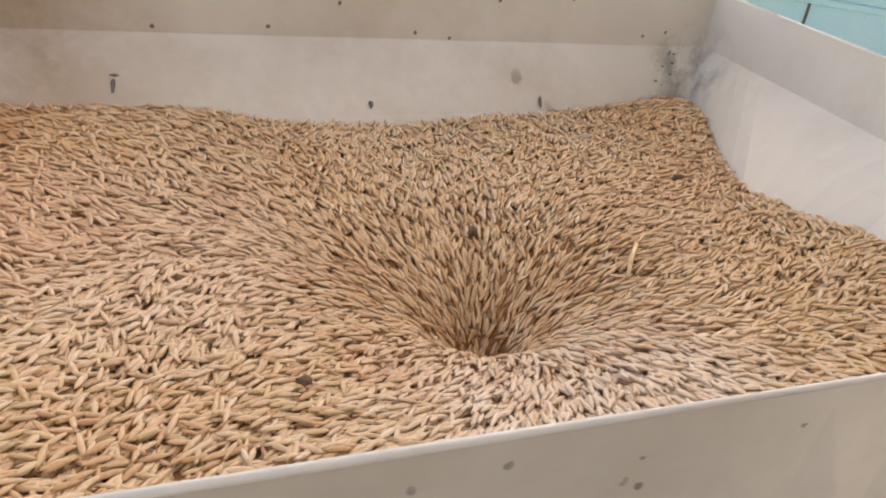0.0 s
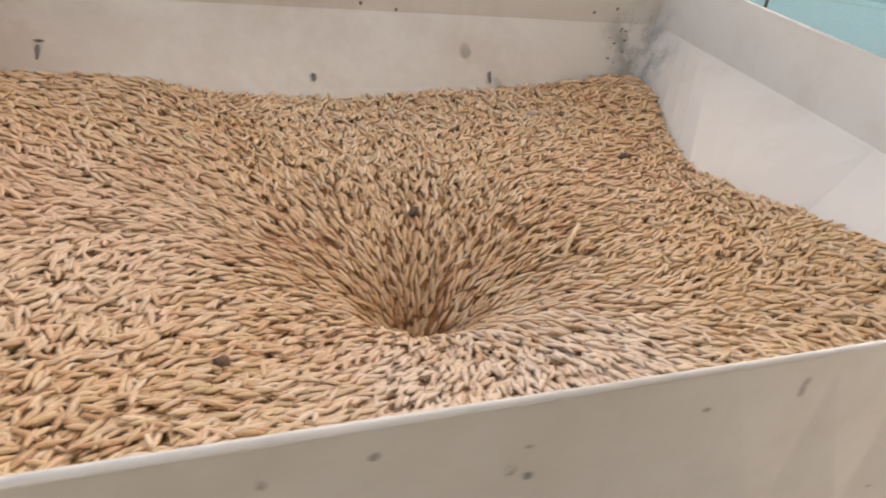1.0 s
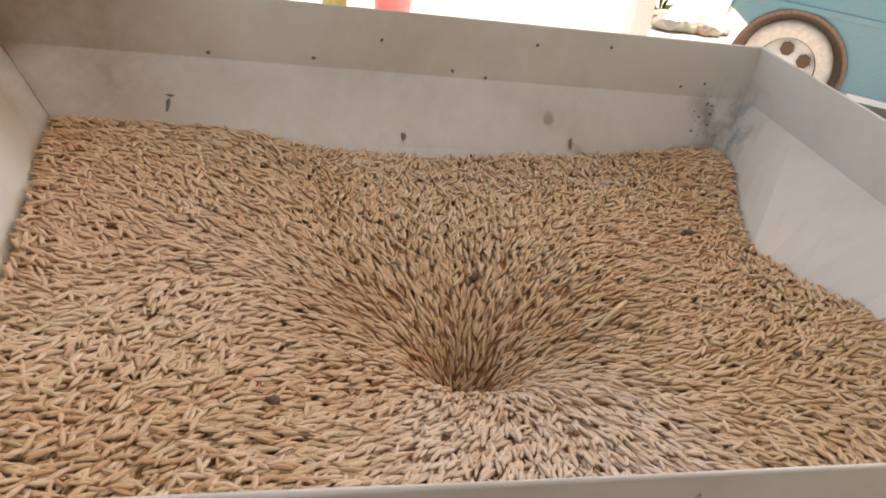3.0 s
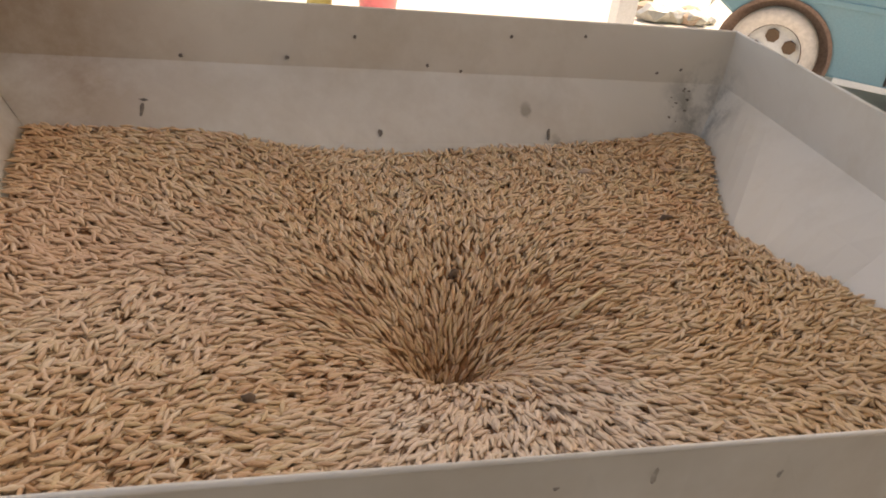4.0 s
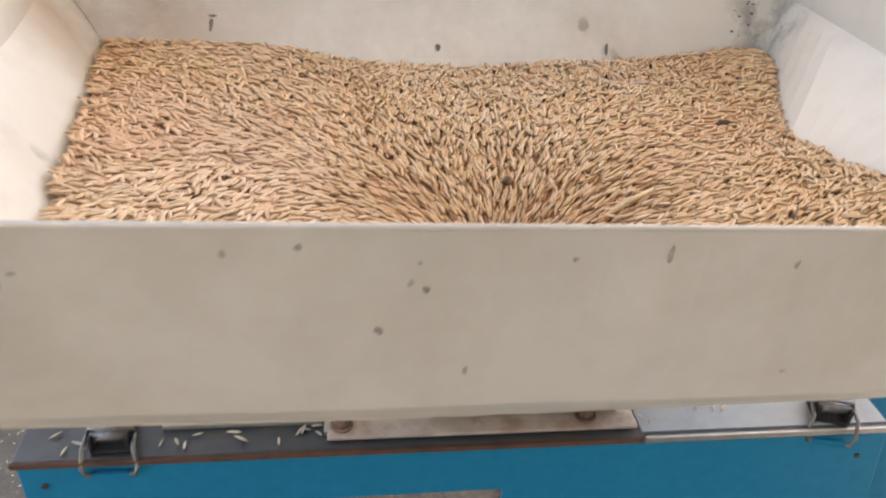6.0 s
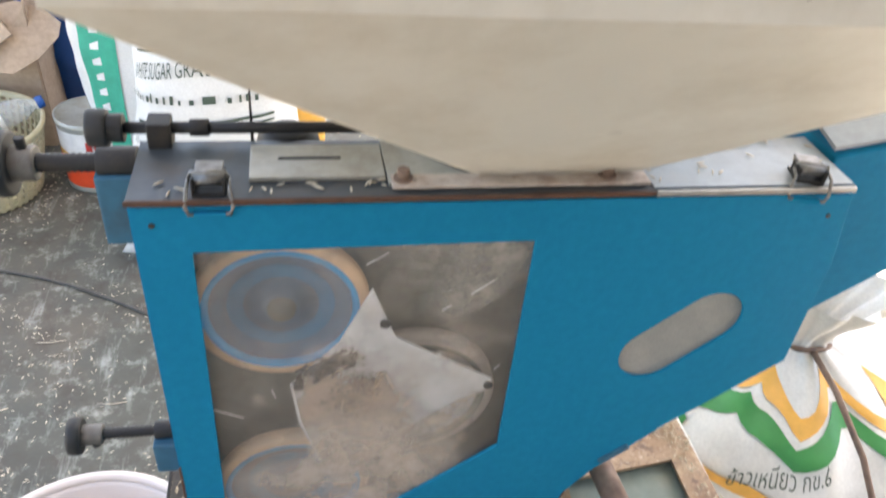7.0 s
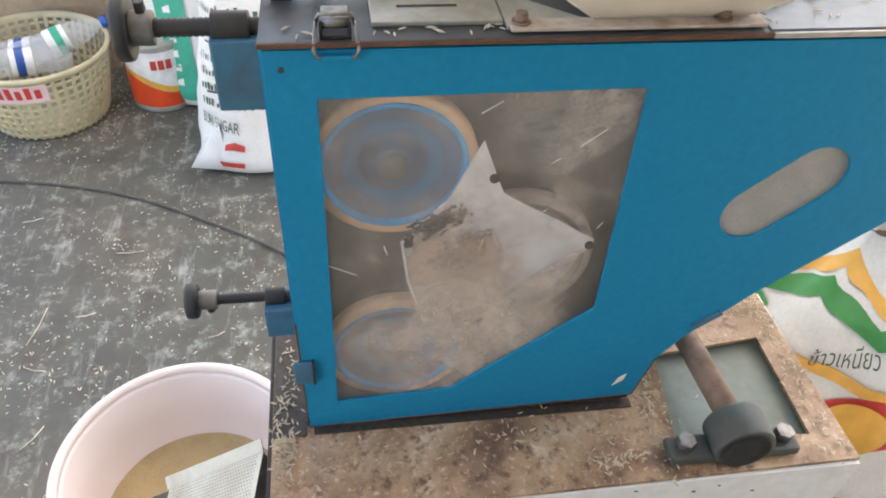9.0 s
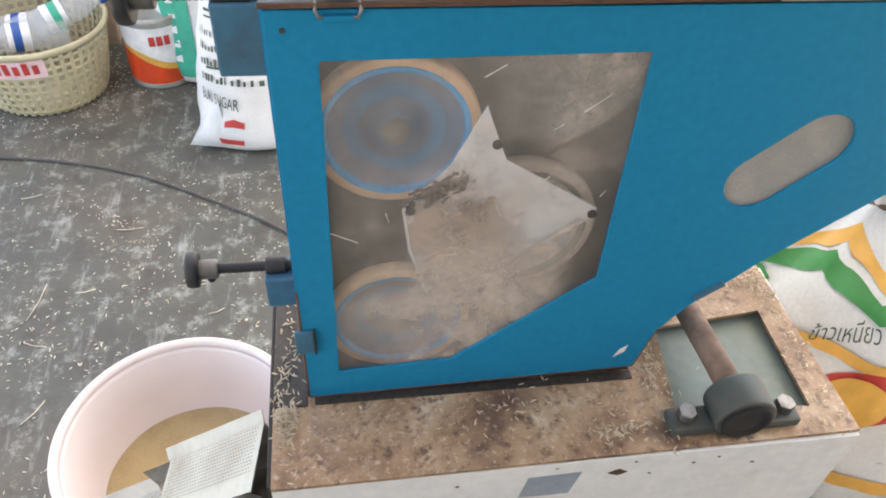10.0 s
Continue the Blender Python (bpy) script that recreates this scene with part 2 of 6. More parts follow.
def smudge(name, col, scale, lo, hi, most, centre=None, reach=0.1):
    """A stain that thins out through its own noise and away from a centre in its thing's space."""
    def build(nt, p):
        v = coords(nt)
        p.inputs["Base Color"].default_value = (*col, 1)
        p.inputs["Roughness"].default_value = 0.8
        a = ramp(nt, noise_tex(nt, v, scale, 6.0, 0.7), [(lo, (0, 0, 0)), (hi, (most,) * 3)])
        if centre:
            tc = nt.nodes.new("ShaderNodeTexCoord")
            mp_ = nt.nodes.new("ShaderNodeMapping")
            mp_.inputs["Scale"].default_value = (1 / reach,) * 3
            mp_.inputs["Location"].default_value = tuple(-c / reach for c in centre)
            nt.links.new(tc.outputs["Object"], mp_.inputs["Vector"])
            g = nt.nodes.new("ShaderNodeTexGradient")
            g.gradient_type = "SPHERICAL"
            nt.links.new(mp_.outputs[0], g.inputs["Vector"])
            a = blend(nt, 1.0, a, ramp(nt, g.outputs["Fac"], [(0.0, (0, 0, 0)), (0.7, (1, 1, 1))]), "MULTIPLY")
        nt.links.new(a, p.inputs["Alpha"])
    return mat(name, build)


M_CHAFF_SOFT = smudge("soft_chaff_dust", (0.52, 0.385, 0.295), 30.0, 0.24, 0.56, 1.0, (0.114, 0.0067, 0.183), 0.060)
M_CHAFF_LOW = smudge("settled_chaff_dust", (0.60, 0.47, 0.375), 40.0, 0.24, 0.56, 0.95, (0.140, 0.0062, 0.140), 0.056)
M_SMEAR = smudge("pale_glare_dust", (0.56, 0.51, 0.44), 26.0, 0.34, 0.60, 0.75, (0.196, 0.0106, 0.308), 0.078)
M_HUB = worn("worn_hub_steel", (0.20, 0.185, 0.165), (0.05, 0.04, 0.032), scale=90.0, rough=0.45, metal=0.4, lo=0.42, hi=0.7)
M_FADED = smudge("tan_dust_film", (0.66, 0.53, 0.41), 30.0, 0.40, 0.68, 0.7)
M_CANRED = plain("red_orange_label", (0.72, 0.07, 0.02), 0.45)
M_YELLOW = plain("yellow_label", (0.75, 0.4, 0.08), 0.5)
M_WHITEP = plain("white_label", (0.75, 0.74, 0.72), 0.5)
M_PINKTAG = plain("pink_tag", (0.78, 0.55, 0.56), 0.6)
M_TIRE = plain("dusty_tyre", (0.66, 0.60, 0.53), 0.9)
M_CAR = worn("teal_blue_car_paint", (0.13, 0.29, 0.35), (0.2, 0.3, 0.33), scale=2.0, rough=0.25)
M_LEAF = plain("leaf_green", (0.12, 0.20, 0.04), 0.6, var=0.4)
M_SCUFF = plain("dark_scuff", (0.17, 0.145, 0.12), 0.8, var=0.4, scale=400.0)
M_SCUFF_PALE = plain("faint_scuff", (0.36, 0.32, 0.265), 0.8, var=0.4, scale=400.0)
# grease black; also paints the shadow line under the cover
M_GREASE_SHADE = plain("black_grease_shade", (0.035, 0.028, 0.022), 0.5, var=0.5, scale=200.0)
M_CLOD = plain("dark_earth", (0.14, 0.09, 0.055), 0.9, var=0.4, scale=300.0)
M_STRAW = plain("dry_straw", (0.72, 0.55, 0.32), 0.6, var=0.2, scale=200.0)
M_BRAN = worn("rice_bran", (0.44, 0.335, 0.18), (0.34, 0.25, 0.125), scale=20.0, rough=0.95, grain=300.0, bstr=0.6)
M_ROOF = worn("grey_roof_sheet", (0.5, 0.5, 0.48), (0.35, 0.33, 0.3), scale=2.0, rough=0.6)
M_BLOCKER = worn("grey_light_blocker", (0.33, 0.325, 0.32), (0.24, 0.235, 0.23), scale=2.0, rough=0.9)


def floor_build(nt, p):
    v = coords(nt)
    big = noise_tex(nt, v, 3.0, 6.0, 0.65)
    c = ramp(nt, big, [(0.30, (0.055, 0.055, 0.045)), (0.48, (0.088, 0.090, 0.074)), (0.70, (0.155, 0.125, 0.095))])
    st = nt.nodes.new("ShaderNodeMapping")
    st.inputs["Scale"].default_value = (38.0, 7.0, 1.0)
    st.inputs["Rotation"].default_value = (0, 0, 0.5)
    nt.links.new(v, st.inputs["Vector"])
    streak = ramp(nt, noise_tex(nt, st.outputs[0], 1.0, 5.0, 0.7), [(0.56, (0, 0, 0)), (0.72, (0.55,) * 3)])
    c = blend(nt, streak, c, (0.44, 0.46, 0.42))
    blot = ramp(nt, noise_tex(nt, v, 24.0, 6.0, 0.75), [(0.53, (0, 0, 0)), (0.68, (0.65,) * 3)])
    c = blend(nt, blot, c, (0.38, 0.40, 0.36))
    soil = ramp(nt, noise_tex(nt, v, 13.0, 5.0, 0.7), [(0.50, (0, 0, 0)), (0.68, (0.7,) * 3)])
    c = blend(nt, soil, c, (0.065, 0.053, 0.042))
    nt.links.new(c, p.inputs["Base Color"])
    r = ramp(nt, big, [(0.3, (0.6,) * 3), (0.7, (0.85,) * 3)])
    nt.links.new(r, p.inputs["Roughness"])
    bump(nt, p, noise_tex(nt, v, 60.0, 5.0), 0.15, 0.002)


M_FLOOR = mat("worn_green_concrete", floor_build)
M_GROUND = worn("pale_sandy_ground", (0.66, 0.60, 0.50), (0.52, 0.45, 0.36), scale=1.5, rough=0.95, bstr=0.3)


def pane_build(nt, p):
    v = coords(nt)
    out = nt.nodes["Material Output"]
    dust = ramp(nt, noise_tex(nt, v, 11.0, 7.0, 0.72), [(0.35, (0.04,) * 3), (0.56, (0.12,) * 3), (0.76, (0.42,) * 3)])
    # chaff dust clings to the lower part of the pane
    near = nt.nodes.new("ShaderNodeMapping")
    near.inputs["Scale"].default_value = (1 / 0.13,) * 3
    near.inputs["Location"].default_value = (-0.125 / 0.13, 0.0, -0.095 / 0.13)
    nt.links.new(v, near.inputs["Vector"])
    ball = nt.nodes.new("ShaderNodeTexGradient")
    ball.gradient_type = "SPHERICAL"
    nt.links.new(near.outputs[0], ball.inputs["Vector"])
    cling = ramp(nt, noise_tex(nt, v, 24.0, 6.0, 0.7), [(0.30, (0.10,) * 3), (0.62, (0.52,) * 3)])
    cling = blend(nt, 1.0, cling, ramp(nt, ball.outputs["Fac"], [(0.05, (0, 0, 0)), (0.6, (1, 1, 1))]), "MULTIPLY")
    dust = blend(nt, 1.0, dust, cling, "LIGHTEN")
    p.inputs["Base Color"].default_value = (0.62, 0.525, 0.44, 1)
    p.inputs["Roughness"].default_value = 0.5
    clear = nt.nodes.new("ShaderNodeBsdfTransparent")
    gloss = nt.nodes.new("ShaderNodeBsdfGlossy")
    gloss.inputs["Roughness"].default_value = 0.12
    a = nt.nodes.new("ShaderNodeMixShader")
    a.inputs[0].default_value = 0.06
    nt.links.new(clear.outputs[0], a.inputs[1])
    nt.links.new(gloss.outputs[0], a.inputs[2])
    b = nt.nodes.new("ShaderNodeMixShader")
    nt.links.new(dust, b.inputs[0])
    nt.links.new(a.outputs[0], b.inputs[1])
    nt.links.new(p.outputs[0], b.inputs[2])
    nt.links.new(b.outputs[0], out.inputs[0])


M_PANE = mat("dusty_acrylic", pane_build)


# ---- mesh helpers ----
def part(name, bm, material, parent=None, label=""):
    me = bpy.data.meshes.new(name)
    bmesh.ops.recalc_face_normals(bm, faces=bm.faces)
    bm.to_mesh(me)
    bm.free()
    me.materials.append(material)
    ob = new(name, me)
    if parent:
        ob.parent = parent
    if label:
        ob["label"] = label
    return ob


def empty(name, label, category, group="", kind="", at=(0, 0, 0)):
    ob = new(name)
    ob.location = at
    ob.empty_display_size = 0.05
    return tagged(ob, label, category, group, kind)


def join(*bms):
    a = bms[0]
    for b in bms[1:]:
        me = bpy.data.meshes.new("tmp")
        b.to_mesh(me)
        b.free()
        a.from_mesh(me)
        bpy.data.meshes.remove(me)
    return a


def box(x0, x1, y0, y1, z0, z1, bev=0.0, m=None):
    bm = bmesh.new()
    bmesh.ops.create_cube(bm, size=1.0)
    for v in bm.verts:
        v.co = Vector(((x0 + x1) / 2 + v.co.x * (x1 - x0), (y0 + y1) / 2 + v.co.y * (y1 - y0), (z0 + z1) / 2 + v.co.z * (z1 - z0)))
    if bev:
        bmesh.ops.bevel(bm, geom=bm.edges[:], offset=bev, segments=2, affect="EDGES", profile=0.6)
    if m:
        bm.transform(m)
    return bm


def cyl(p0, p1, r0, r1=None, seg=24, bev=0.0):
    p0, p1 = Vector(p0), Vector(p1)
    r1 = r0 if r1 is None else r1
    bm = bmesh.new()
    bmesh.ops.create_cone(bm, cap_ends=True, segments=seg, radius1=r0, radius2=r1, depth=(p1 - p0).length)
    if bev:
        caps = [e for e in bm.edges if abs(e.verts[0].co.z - e.verts[1].co.z) < 1e-6]
        bmesh.ops.bevel(bm, geom=caps, offset=bev, segments=2, affect="EDGES", profile=0.6)
    for f in bm.faces:
        f.smooth = len(f.verts) == 4
    bm.transform(Matrix.Translation((p0 + p1) / 2) @ (p1 - p0).to_track_quat("Z", "Y").to_matrix().to_4x4())
    return bm


def prism(poly, y0, y1, holes=(), bev=0.0):
    """A plate with an outline in x and z, from y0 to y1, with holes through it."""
    bm = bmesh.new()
    edges = []
    for ring in (poly, *holes):
        vs = [bm.verts.new((x, y0, z)) for x, z in ring]
        edges += [bm.edges.new((vs[i], vs[(i + 1) % len(vs)])) for i in range(len(vs))]
    bmesh.ops.triangle_fill(bm, use_beauty=True, use_dissolve=False, edges=edges)
    ext = bmesh.ops.extrude_face_region(bm, geom=bm.faces[:])
    for v in ext["geom"]:
        if isinstance(v, bmesh.types.BMVert):
            v.co.y = y1
    bmesh.ops.recalc_face_normals(bm, faces=bm.faces)
    if bev:
        sharp = [e for e in bm.edges if len(e.link_faces) == 2 and e.calc_face_angle() > 0.5]
        bmesh.ops.bevel(bm, geom=sharp, offset=bev, segments=2, affect="EDGES", profile=0.6)
    return bm


def lathe(profile, seg=48, axis="Z", at=(0, 0, 0)):
    """Turned shape: (radius, height) pairs round an axis."""
    bm = bmesh.new()
    rings = []
    for r, h in profile:
        ring = []
        for i in range(seg):
            a = 2 * math.pi * i / seg
            p = (r * math.cos(a), r * math.sin(a), h) if axis == "Z" else (r * math.cos(a), h, r * math.sin(a))
            ring.append(bm.verts.new(p))
        rings.append(ring)
    for a, b in zip(rings, rings[1:]):
        for i in range(seg):
            f = bm.faces.new((a[i], a[(i + 1) % seg], b[(i + 1) % seg], b[i]))
            f.smooth = True
    bm.transform(Matrix.Translation(at))
    return bm


def tube(points, r, seg=8):
    bm = bmesh.new()
    pts = [Vector(p) for p in points]
    rings = []
    for i, p in enumerate(pts):
        d = (pts[min(i + 1, len(pts) - 1)] - pts[max(i - 1, 0)]).normalized()
        q = d.to_track_quat("Z", "Y")
        rings.append([bm.verts.new(p + q @ Vector((r * math.cos(2 * math.pi * k / seg), r * math.sin(2 * math.pi * k / seg), 0))) for k in range(seg)])
    for a, b in zip(rings, rings[1:]):
        for k in range(seg):
            f = bm.faces.new((a[k], a[(k + 1) % seg], b[(k + 1) % seg], b[k]))
            f.smooth = True
    for ring in (rings[0], rings[-1]):
        bm.faces.new(ring)
    return bm


def sheet(a, b, c, d, thick, outward):
    """A flat plate with four corners, thick towards outward."""
    bm = bmesh.new()
    o = Vector(outward).normalized() * thick
    p = [Vector(v) for v in (a, b, c, d)]
    lo = [bm.verts.new(v) for v in p]
    hi = [bm.verts.new(v + o) for v in p]
    bm.faces.new(lo), bm.faces.new(hi)
    for i in range(4):
        bm.faces.new((lo[i], lo[(i + 1) % 4], hi[(i + 1) % 4], hi[i]))
    return bm


# ---- setting: floor, ground, shed ----
def setting():
    tagged(part("ground", box(-60, 60, -60, 60, -0.3, -0.04), M_GROUND), "sunlit pale sandy yard outside the shed", "ground", kind="structure")
    tagged(part("floor", box(-1.75, 1.08, -2.0, 2.9, -0.2, 0.0), M_FLOOR), "worn grey-green concrete floor strewn with husks", "floor", kind="structure")
    # unseen lean-to roof, rising towards the yard; slope and west edges shape the light
    bm = join(box(-0.22, 2.75, -1.9, 4.2, 0.0, 0.05), box(-2.4, -0.221, 0.7, 4.2, 0.0, 0.05))
    for v in bm.verts:
        v.co.z += 2.75 + 0.24 * (v.co.y + 1.9)
    tagged(part("ceiling", bm, M_ROOF), "unseen grey sheet metal shed roof, cut and sloped to shape the light", "ceiling", kind="structure")
    # two unseen walls, added to cut the light on the hopper's front
    tagged(part("wall_south", box(-0.85, 1.25, -1.15, -1.0, -0.04, 2.7), M_BLOCKER), "unseen wall added behind the mill to block light", "wall", kind="structure")
    tagged(part("wall_east", box(0.92, 1.07, -0.999, -0.40, -0.04, 2.7), M_BLOCKER), "unseen wall added beside the mill to block light", "wall", kind="structure")
    for x, y in ((2.21, 4.1), (-2.3, 4.1), (2.45, -1.7), (-0.14, -1.75)):
        tagged(part("post", box(x - 0.06, x + 0.06, y - 0.06, y + 0.06, -0.04, 2.75 + 0.24 * (y + 1.85), 0.006), M_WHITE), "white painted shed post", "post", "shed posts", "structure")


setting()

# ---- hopper ----
RIM, FOLD, OUT = 1.066, 1.020, 0.866
# plan outlines of the hopper from front to back, left side and right side, at four heights; the side panels are creased near the back corners
LEVELS = [
    (RIM, [(0.020, -0.130), (0.000, 0.045), (-0.014, 0.160), (-0.027, 0.258)], [(0.432, -0.130), (0.458, 0.050), (0.464, 0.195), (0.466, 0.262)]),
    (FOLD, [(0.020, -0.130), (0.000, 0.045), (-0.014, 0.160), (-0.027, 0.256)], [(0.432, -0.130), (0.458, 0.050), (0.466, 0.195), (0.468, 0.264)]),
    (0.980, [(0.064, -0.092), (0.032, 0.045), (0.022, 0.130), (0.012, 0.216)], [(0.393, -0.092), (0.418, 0.045), (0.402, 0.112), (0.452, 0.247)]),
    (OUT, [(0.196, 0.017), (0.196, 0.060), (0.196, 0.090), (0.196, 0.115)], [(0.288, 0.017), (0.288, 0.060), (0.288, 0.085), (0.288, 0.115)]),
]


def level(z):
    """The left and right outline at a height."""
    for (z1, l1, r1), (z0, l0, r0) in zip(LEVELS, LEVELS[1:]):
        if z >= z0 or z0 == OUT:
            k = max(0.0, min(1.0, (z - z0) / (z1 - z0)))
            mix = lambda a, b: [(p[0] + (q[0] - p[0]) * k, p[1] + (q[1] - p[1]) * k) for p, q in zip(a, b)]
            return mix(l0, l1), mix(r0, r1)


def along(line, s):
    """A point at the share s along an outline of four points."""
    k = min(2, int(s * 3 + 1e-9))
    (ax, ay), (bx, by), u = line[k], line[k + 1], s * 3 - k
    return ax + (bx - ax) * u, ay + (by - ay) * u


def settle(bm):
    """The rim sags towards its front right corner: bend the upper band of the walls, and let it drop towards the back."""
    for v in bm.verts:
        f = max(0.0, min(1.0, (0.258 - v.co.y) / 0.388))
        up = max(0.0, min(1.0, (v.co.z - FOLD) / (RIM - FOLD)))
        low = max(0.0, min(1.0, (v.co.z - OUT) / (FOLD - OUT)))
        v.co.y += f * (up * (0.0015 + 0.050 * (v.co.x - 0.24)) + (1 - up) * low * 0.0025)
        v.co.z += f * (up * (0.0010 - 0.042 * (v.co.x - 0.24)) - (1 - up) * low * 0.0022) - (1 - f) * up * 0.0068
    return bm


def hopper():
    h = empty("hopper", "cream painted sheet metal hopper with scuffs, open on top", "hopper", at=(0.24, 0.065, OUT))
    inv = Matrix.Translation((-0.24, -0.065, -OUT))
    heights = [RIM, RIM - 0.004, FOLD + 0.002, FOLD, FOLD - 0.003, 1.0, 0.980, 0.95, 0.91, OUT]
    n = 18
    for name, side in (("front_wall", 0), ("back_wall", 1), ("side_wall", 2), ("side_wall", 3)):
        bm = bmesh.new()
        rows = []
        for z in heights:
            L, R = level(z)
            row = []
            for i in range(n + 1):
                s = i / n
                if side < 2:
                    a, b = (L[0], R[0]) if side == 0 else (L[3], R[3])
                    x, y = a[0] + (b[0] - a[0]) * s, a[1] + (b[1] - a[1]) * s
                else:
                    x, y = along(L if side == 2 else R, s)
                w = 0.0 if i in (0, n) else 0.0012 * noise.noise(Vector((s * 5, z * 25, side * 3.0)))
                row.append(bm.verts.new((x + (w if side > 1 else 0), y + (w if side < 2 else 0), z)))
            rows.append(row)
        for r, q in zip(rows, rows[1:]):
            for i in range(n):
                bm.faces.new((r[i], r[i + 1], q[i + 1], q[i]))
        bmesh.ops.recalc_face_normals(bm, faces=bm.faces)
        bmesh.ops.solidify(bm, geom=bm.faces[:], thickness=0.0010)
        settle(bm)
        bm.transform(inv)
        part(name, bm, M_HOPPER, h)
    L, R = level(RIM)
    ring = [L[0], *R, L[3], L[2], L[1]]
    for i in range(8):
        p, q = ring[i], ring[(i + 1) % 8]
        bm = tube([(p[0], p[1], RIM), (q[0], q[1], RIM)], 0.00065, 8)
        settle(bm)
        bm.transform(inv)
        part("rim_lip", bm, M_HOPPER, h, "rounded rim edge")
    # dents and dark scuffs inside and outside
    def mark(x, y, z, r, tall, out, paint=M_SCUFF):
        bm = bmesh.new()
        rng = random.Random(int(x * 1e4 + z * 1e5))
        o = Vector(out).normalized()
        u = Vector((1, 0, 0)) if abs(o.x) < 0.8 else Vector((0, 1, 0))
        w = o.cross(u).normalized()
        u = w.cross(o)
        vs = []
        for k in range(9):
            a = 2 * math.pi * k / 9
            rr = r * rng.uniform(0.6, 1.2)
            vs.append(bm.verts.new(Vector((x, y, z)) + o * 0.0004 + u * rr * math.cos(a) + w * rr * tall * math.sin(a)))
        top = bm.verts.new(Vector((x, y, z)) + o * 0.0006)
        for k in range(9):
            bm.faces.new((vs[k], vs[(k + 1) % 9], top))
        bm.transform(inv)
        part("scuff", bm, paint, h, "dark scuff in the paint")
    back = (0, -0.95, 0.75)

    def on_back(x, z):
        L, R = level(z)
        return L[3][1] + (R[3][1] - L[3][1]) * (x - L[3][0]) / (R[3][0] - L[3][0]) - 0.0016
    for x, z, r, tall in ((0.068, 0.997, 0.0016, 3.0), (0.213, 0.986, 0.0017, 1.8), (0.331, 0.9865, 0.0013, 3.6), (0.260, 0.9775, 0.0026, 0.5), (0.069, 1.001, 0.003, 0.4)):
        mark(x, on_back(x, z), z, r, tall, back)
    for x, z in ((0.154, 1.026), (0.090, 1.024), (0.245, 1.025), (0.268, 1.022), (0.196, 1.041), (0.412, 1.027), (0.430, 1.030), (0.352, 1.050), (0.300, 1.047)):
        mark(x, on_back(x, z), z, 0.0014, 1.0, (0, -1, 0))
    rng = random.Random(4)
    for k in range(14):
        s = abs(rng.gauss(0, 0.014))
        mark(0.440 - s * 0.9, 0.250 + rng.uniform(0, 0.008) - s * 0.1, 0.992 + rng.uniform(0.0, 0.03), rng.uniform(0.0004, 0.0016), rng.uniform(0.4, 1.0), back)
    for x, z, r, tall in ((0.1655, 1.0555, 0.0011, 1.2), (0.1625, 1.0575, 0.0010, 1.3), (0.1563, 1.0445, 0.0016, 0.9), (0.2165, 1.0625, 0.0010, 2.6), (0.087, 1.0605, 0.0011, 1.8), (0.0905, 1.0635, 0.0010, 0.5),
                          (0.080, 1.048, 0.0014, 2.2), (0.073, 1.031, 0.0014, 1.0), (0.176, 1.031, 0.0009, 2.4), (0.164, 1.0625, 0.0007, 1.0), (0.254, 1.027, 0.0012, 0.6), (0.141, 1.0675, 0.0012, 0.9), (0.127, 1.0665, 0.0009, 1.4), (0.196, 1.062, 0.0009, 0.8), (0.247, 1.0585, 0.0009, 1.6)):
        f = (z - FOLD) / (RIM - FOLD)
        mark(x, -0.1312 + f * (0.0015 + 0.050 * (x - 0.24)) + (1 - f) * 0.0025, z, r * 0.8, tall, (0, -1, 0), M_SCUFF_PALE)
    return h


hopper()

# ---- grain in the hopper ----
HX, HY = 0.229, 0.056


def bed_z(x, y):
    r = math.hypot(x - HX, (y - HY) * (1.25 if y < HY else 1.0))
    z = 0.9865 - 0.060 * math.exp(-r / 0.033) - 0.014 * math.exp(-r / 0.012) - 0.018 * math.exp(-((r / 0.15) ** 2))
    z += 0.005 * max(0.0, min(1.0, (0.16 - x) / 0.1)) - 0.003 * max(0.0, min(1.0, (y - 0.12) / 0.1)) * max(0.0, min(1.0, (x - 0.12) / 0.1))
    z += 0.012 * math.exp(-((x - 0.43) / 0.05) ** 2 - ((y + 0.01) / 0.06) ** 2) + 0.008 * math.exp(-((x - 0.43) / 0.03) ** 2 - ((y - 0.22) / 0.035) ** 2)
    z += 0.0022 * noise.noise(Vector((x * 14, y * 14, 3.0)))
    return z


def bed_normal(x, y):
    e = 0.003
    return Vector((bed_z(x - e, y) - bed_z(x + e, y), bed_z(x, y - e) - bed_z(x, y + e), 2 * e)).normalized()


def inside(x, y, z, gap=0.002):
    L, R = level(z)
    back = L[3][1] + (R[3][1] - L[3][1]) * (x - L[3][0]) / (R[3][0] - L[3][0])
    if not L[0][1] + gap < y < back - gap:
        return False

    def at(line):
        for (ax, ay), (bx, by) in zip(line, line[1:]):
            if y <= by or (bx, by) == line[-1]:
                return ax + (bx - ax) * (y - ay) / (by - ay)
    return at(L) + gap < x < at(R) - gap


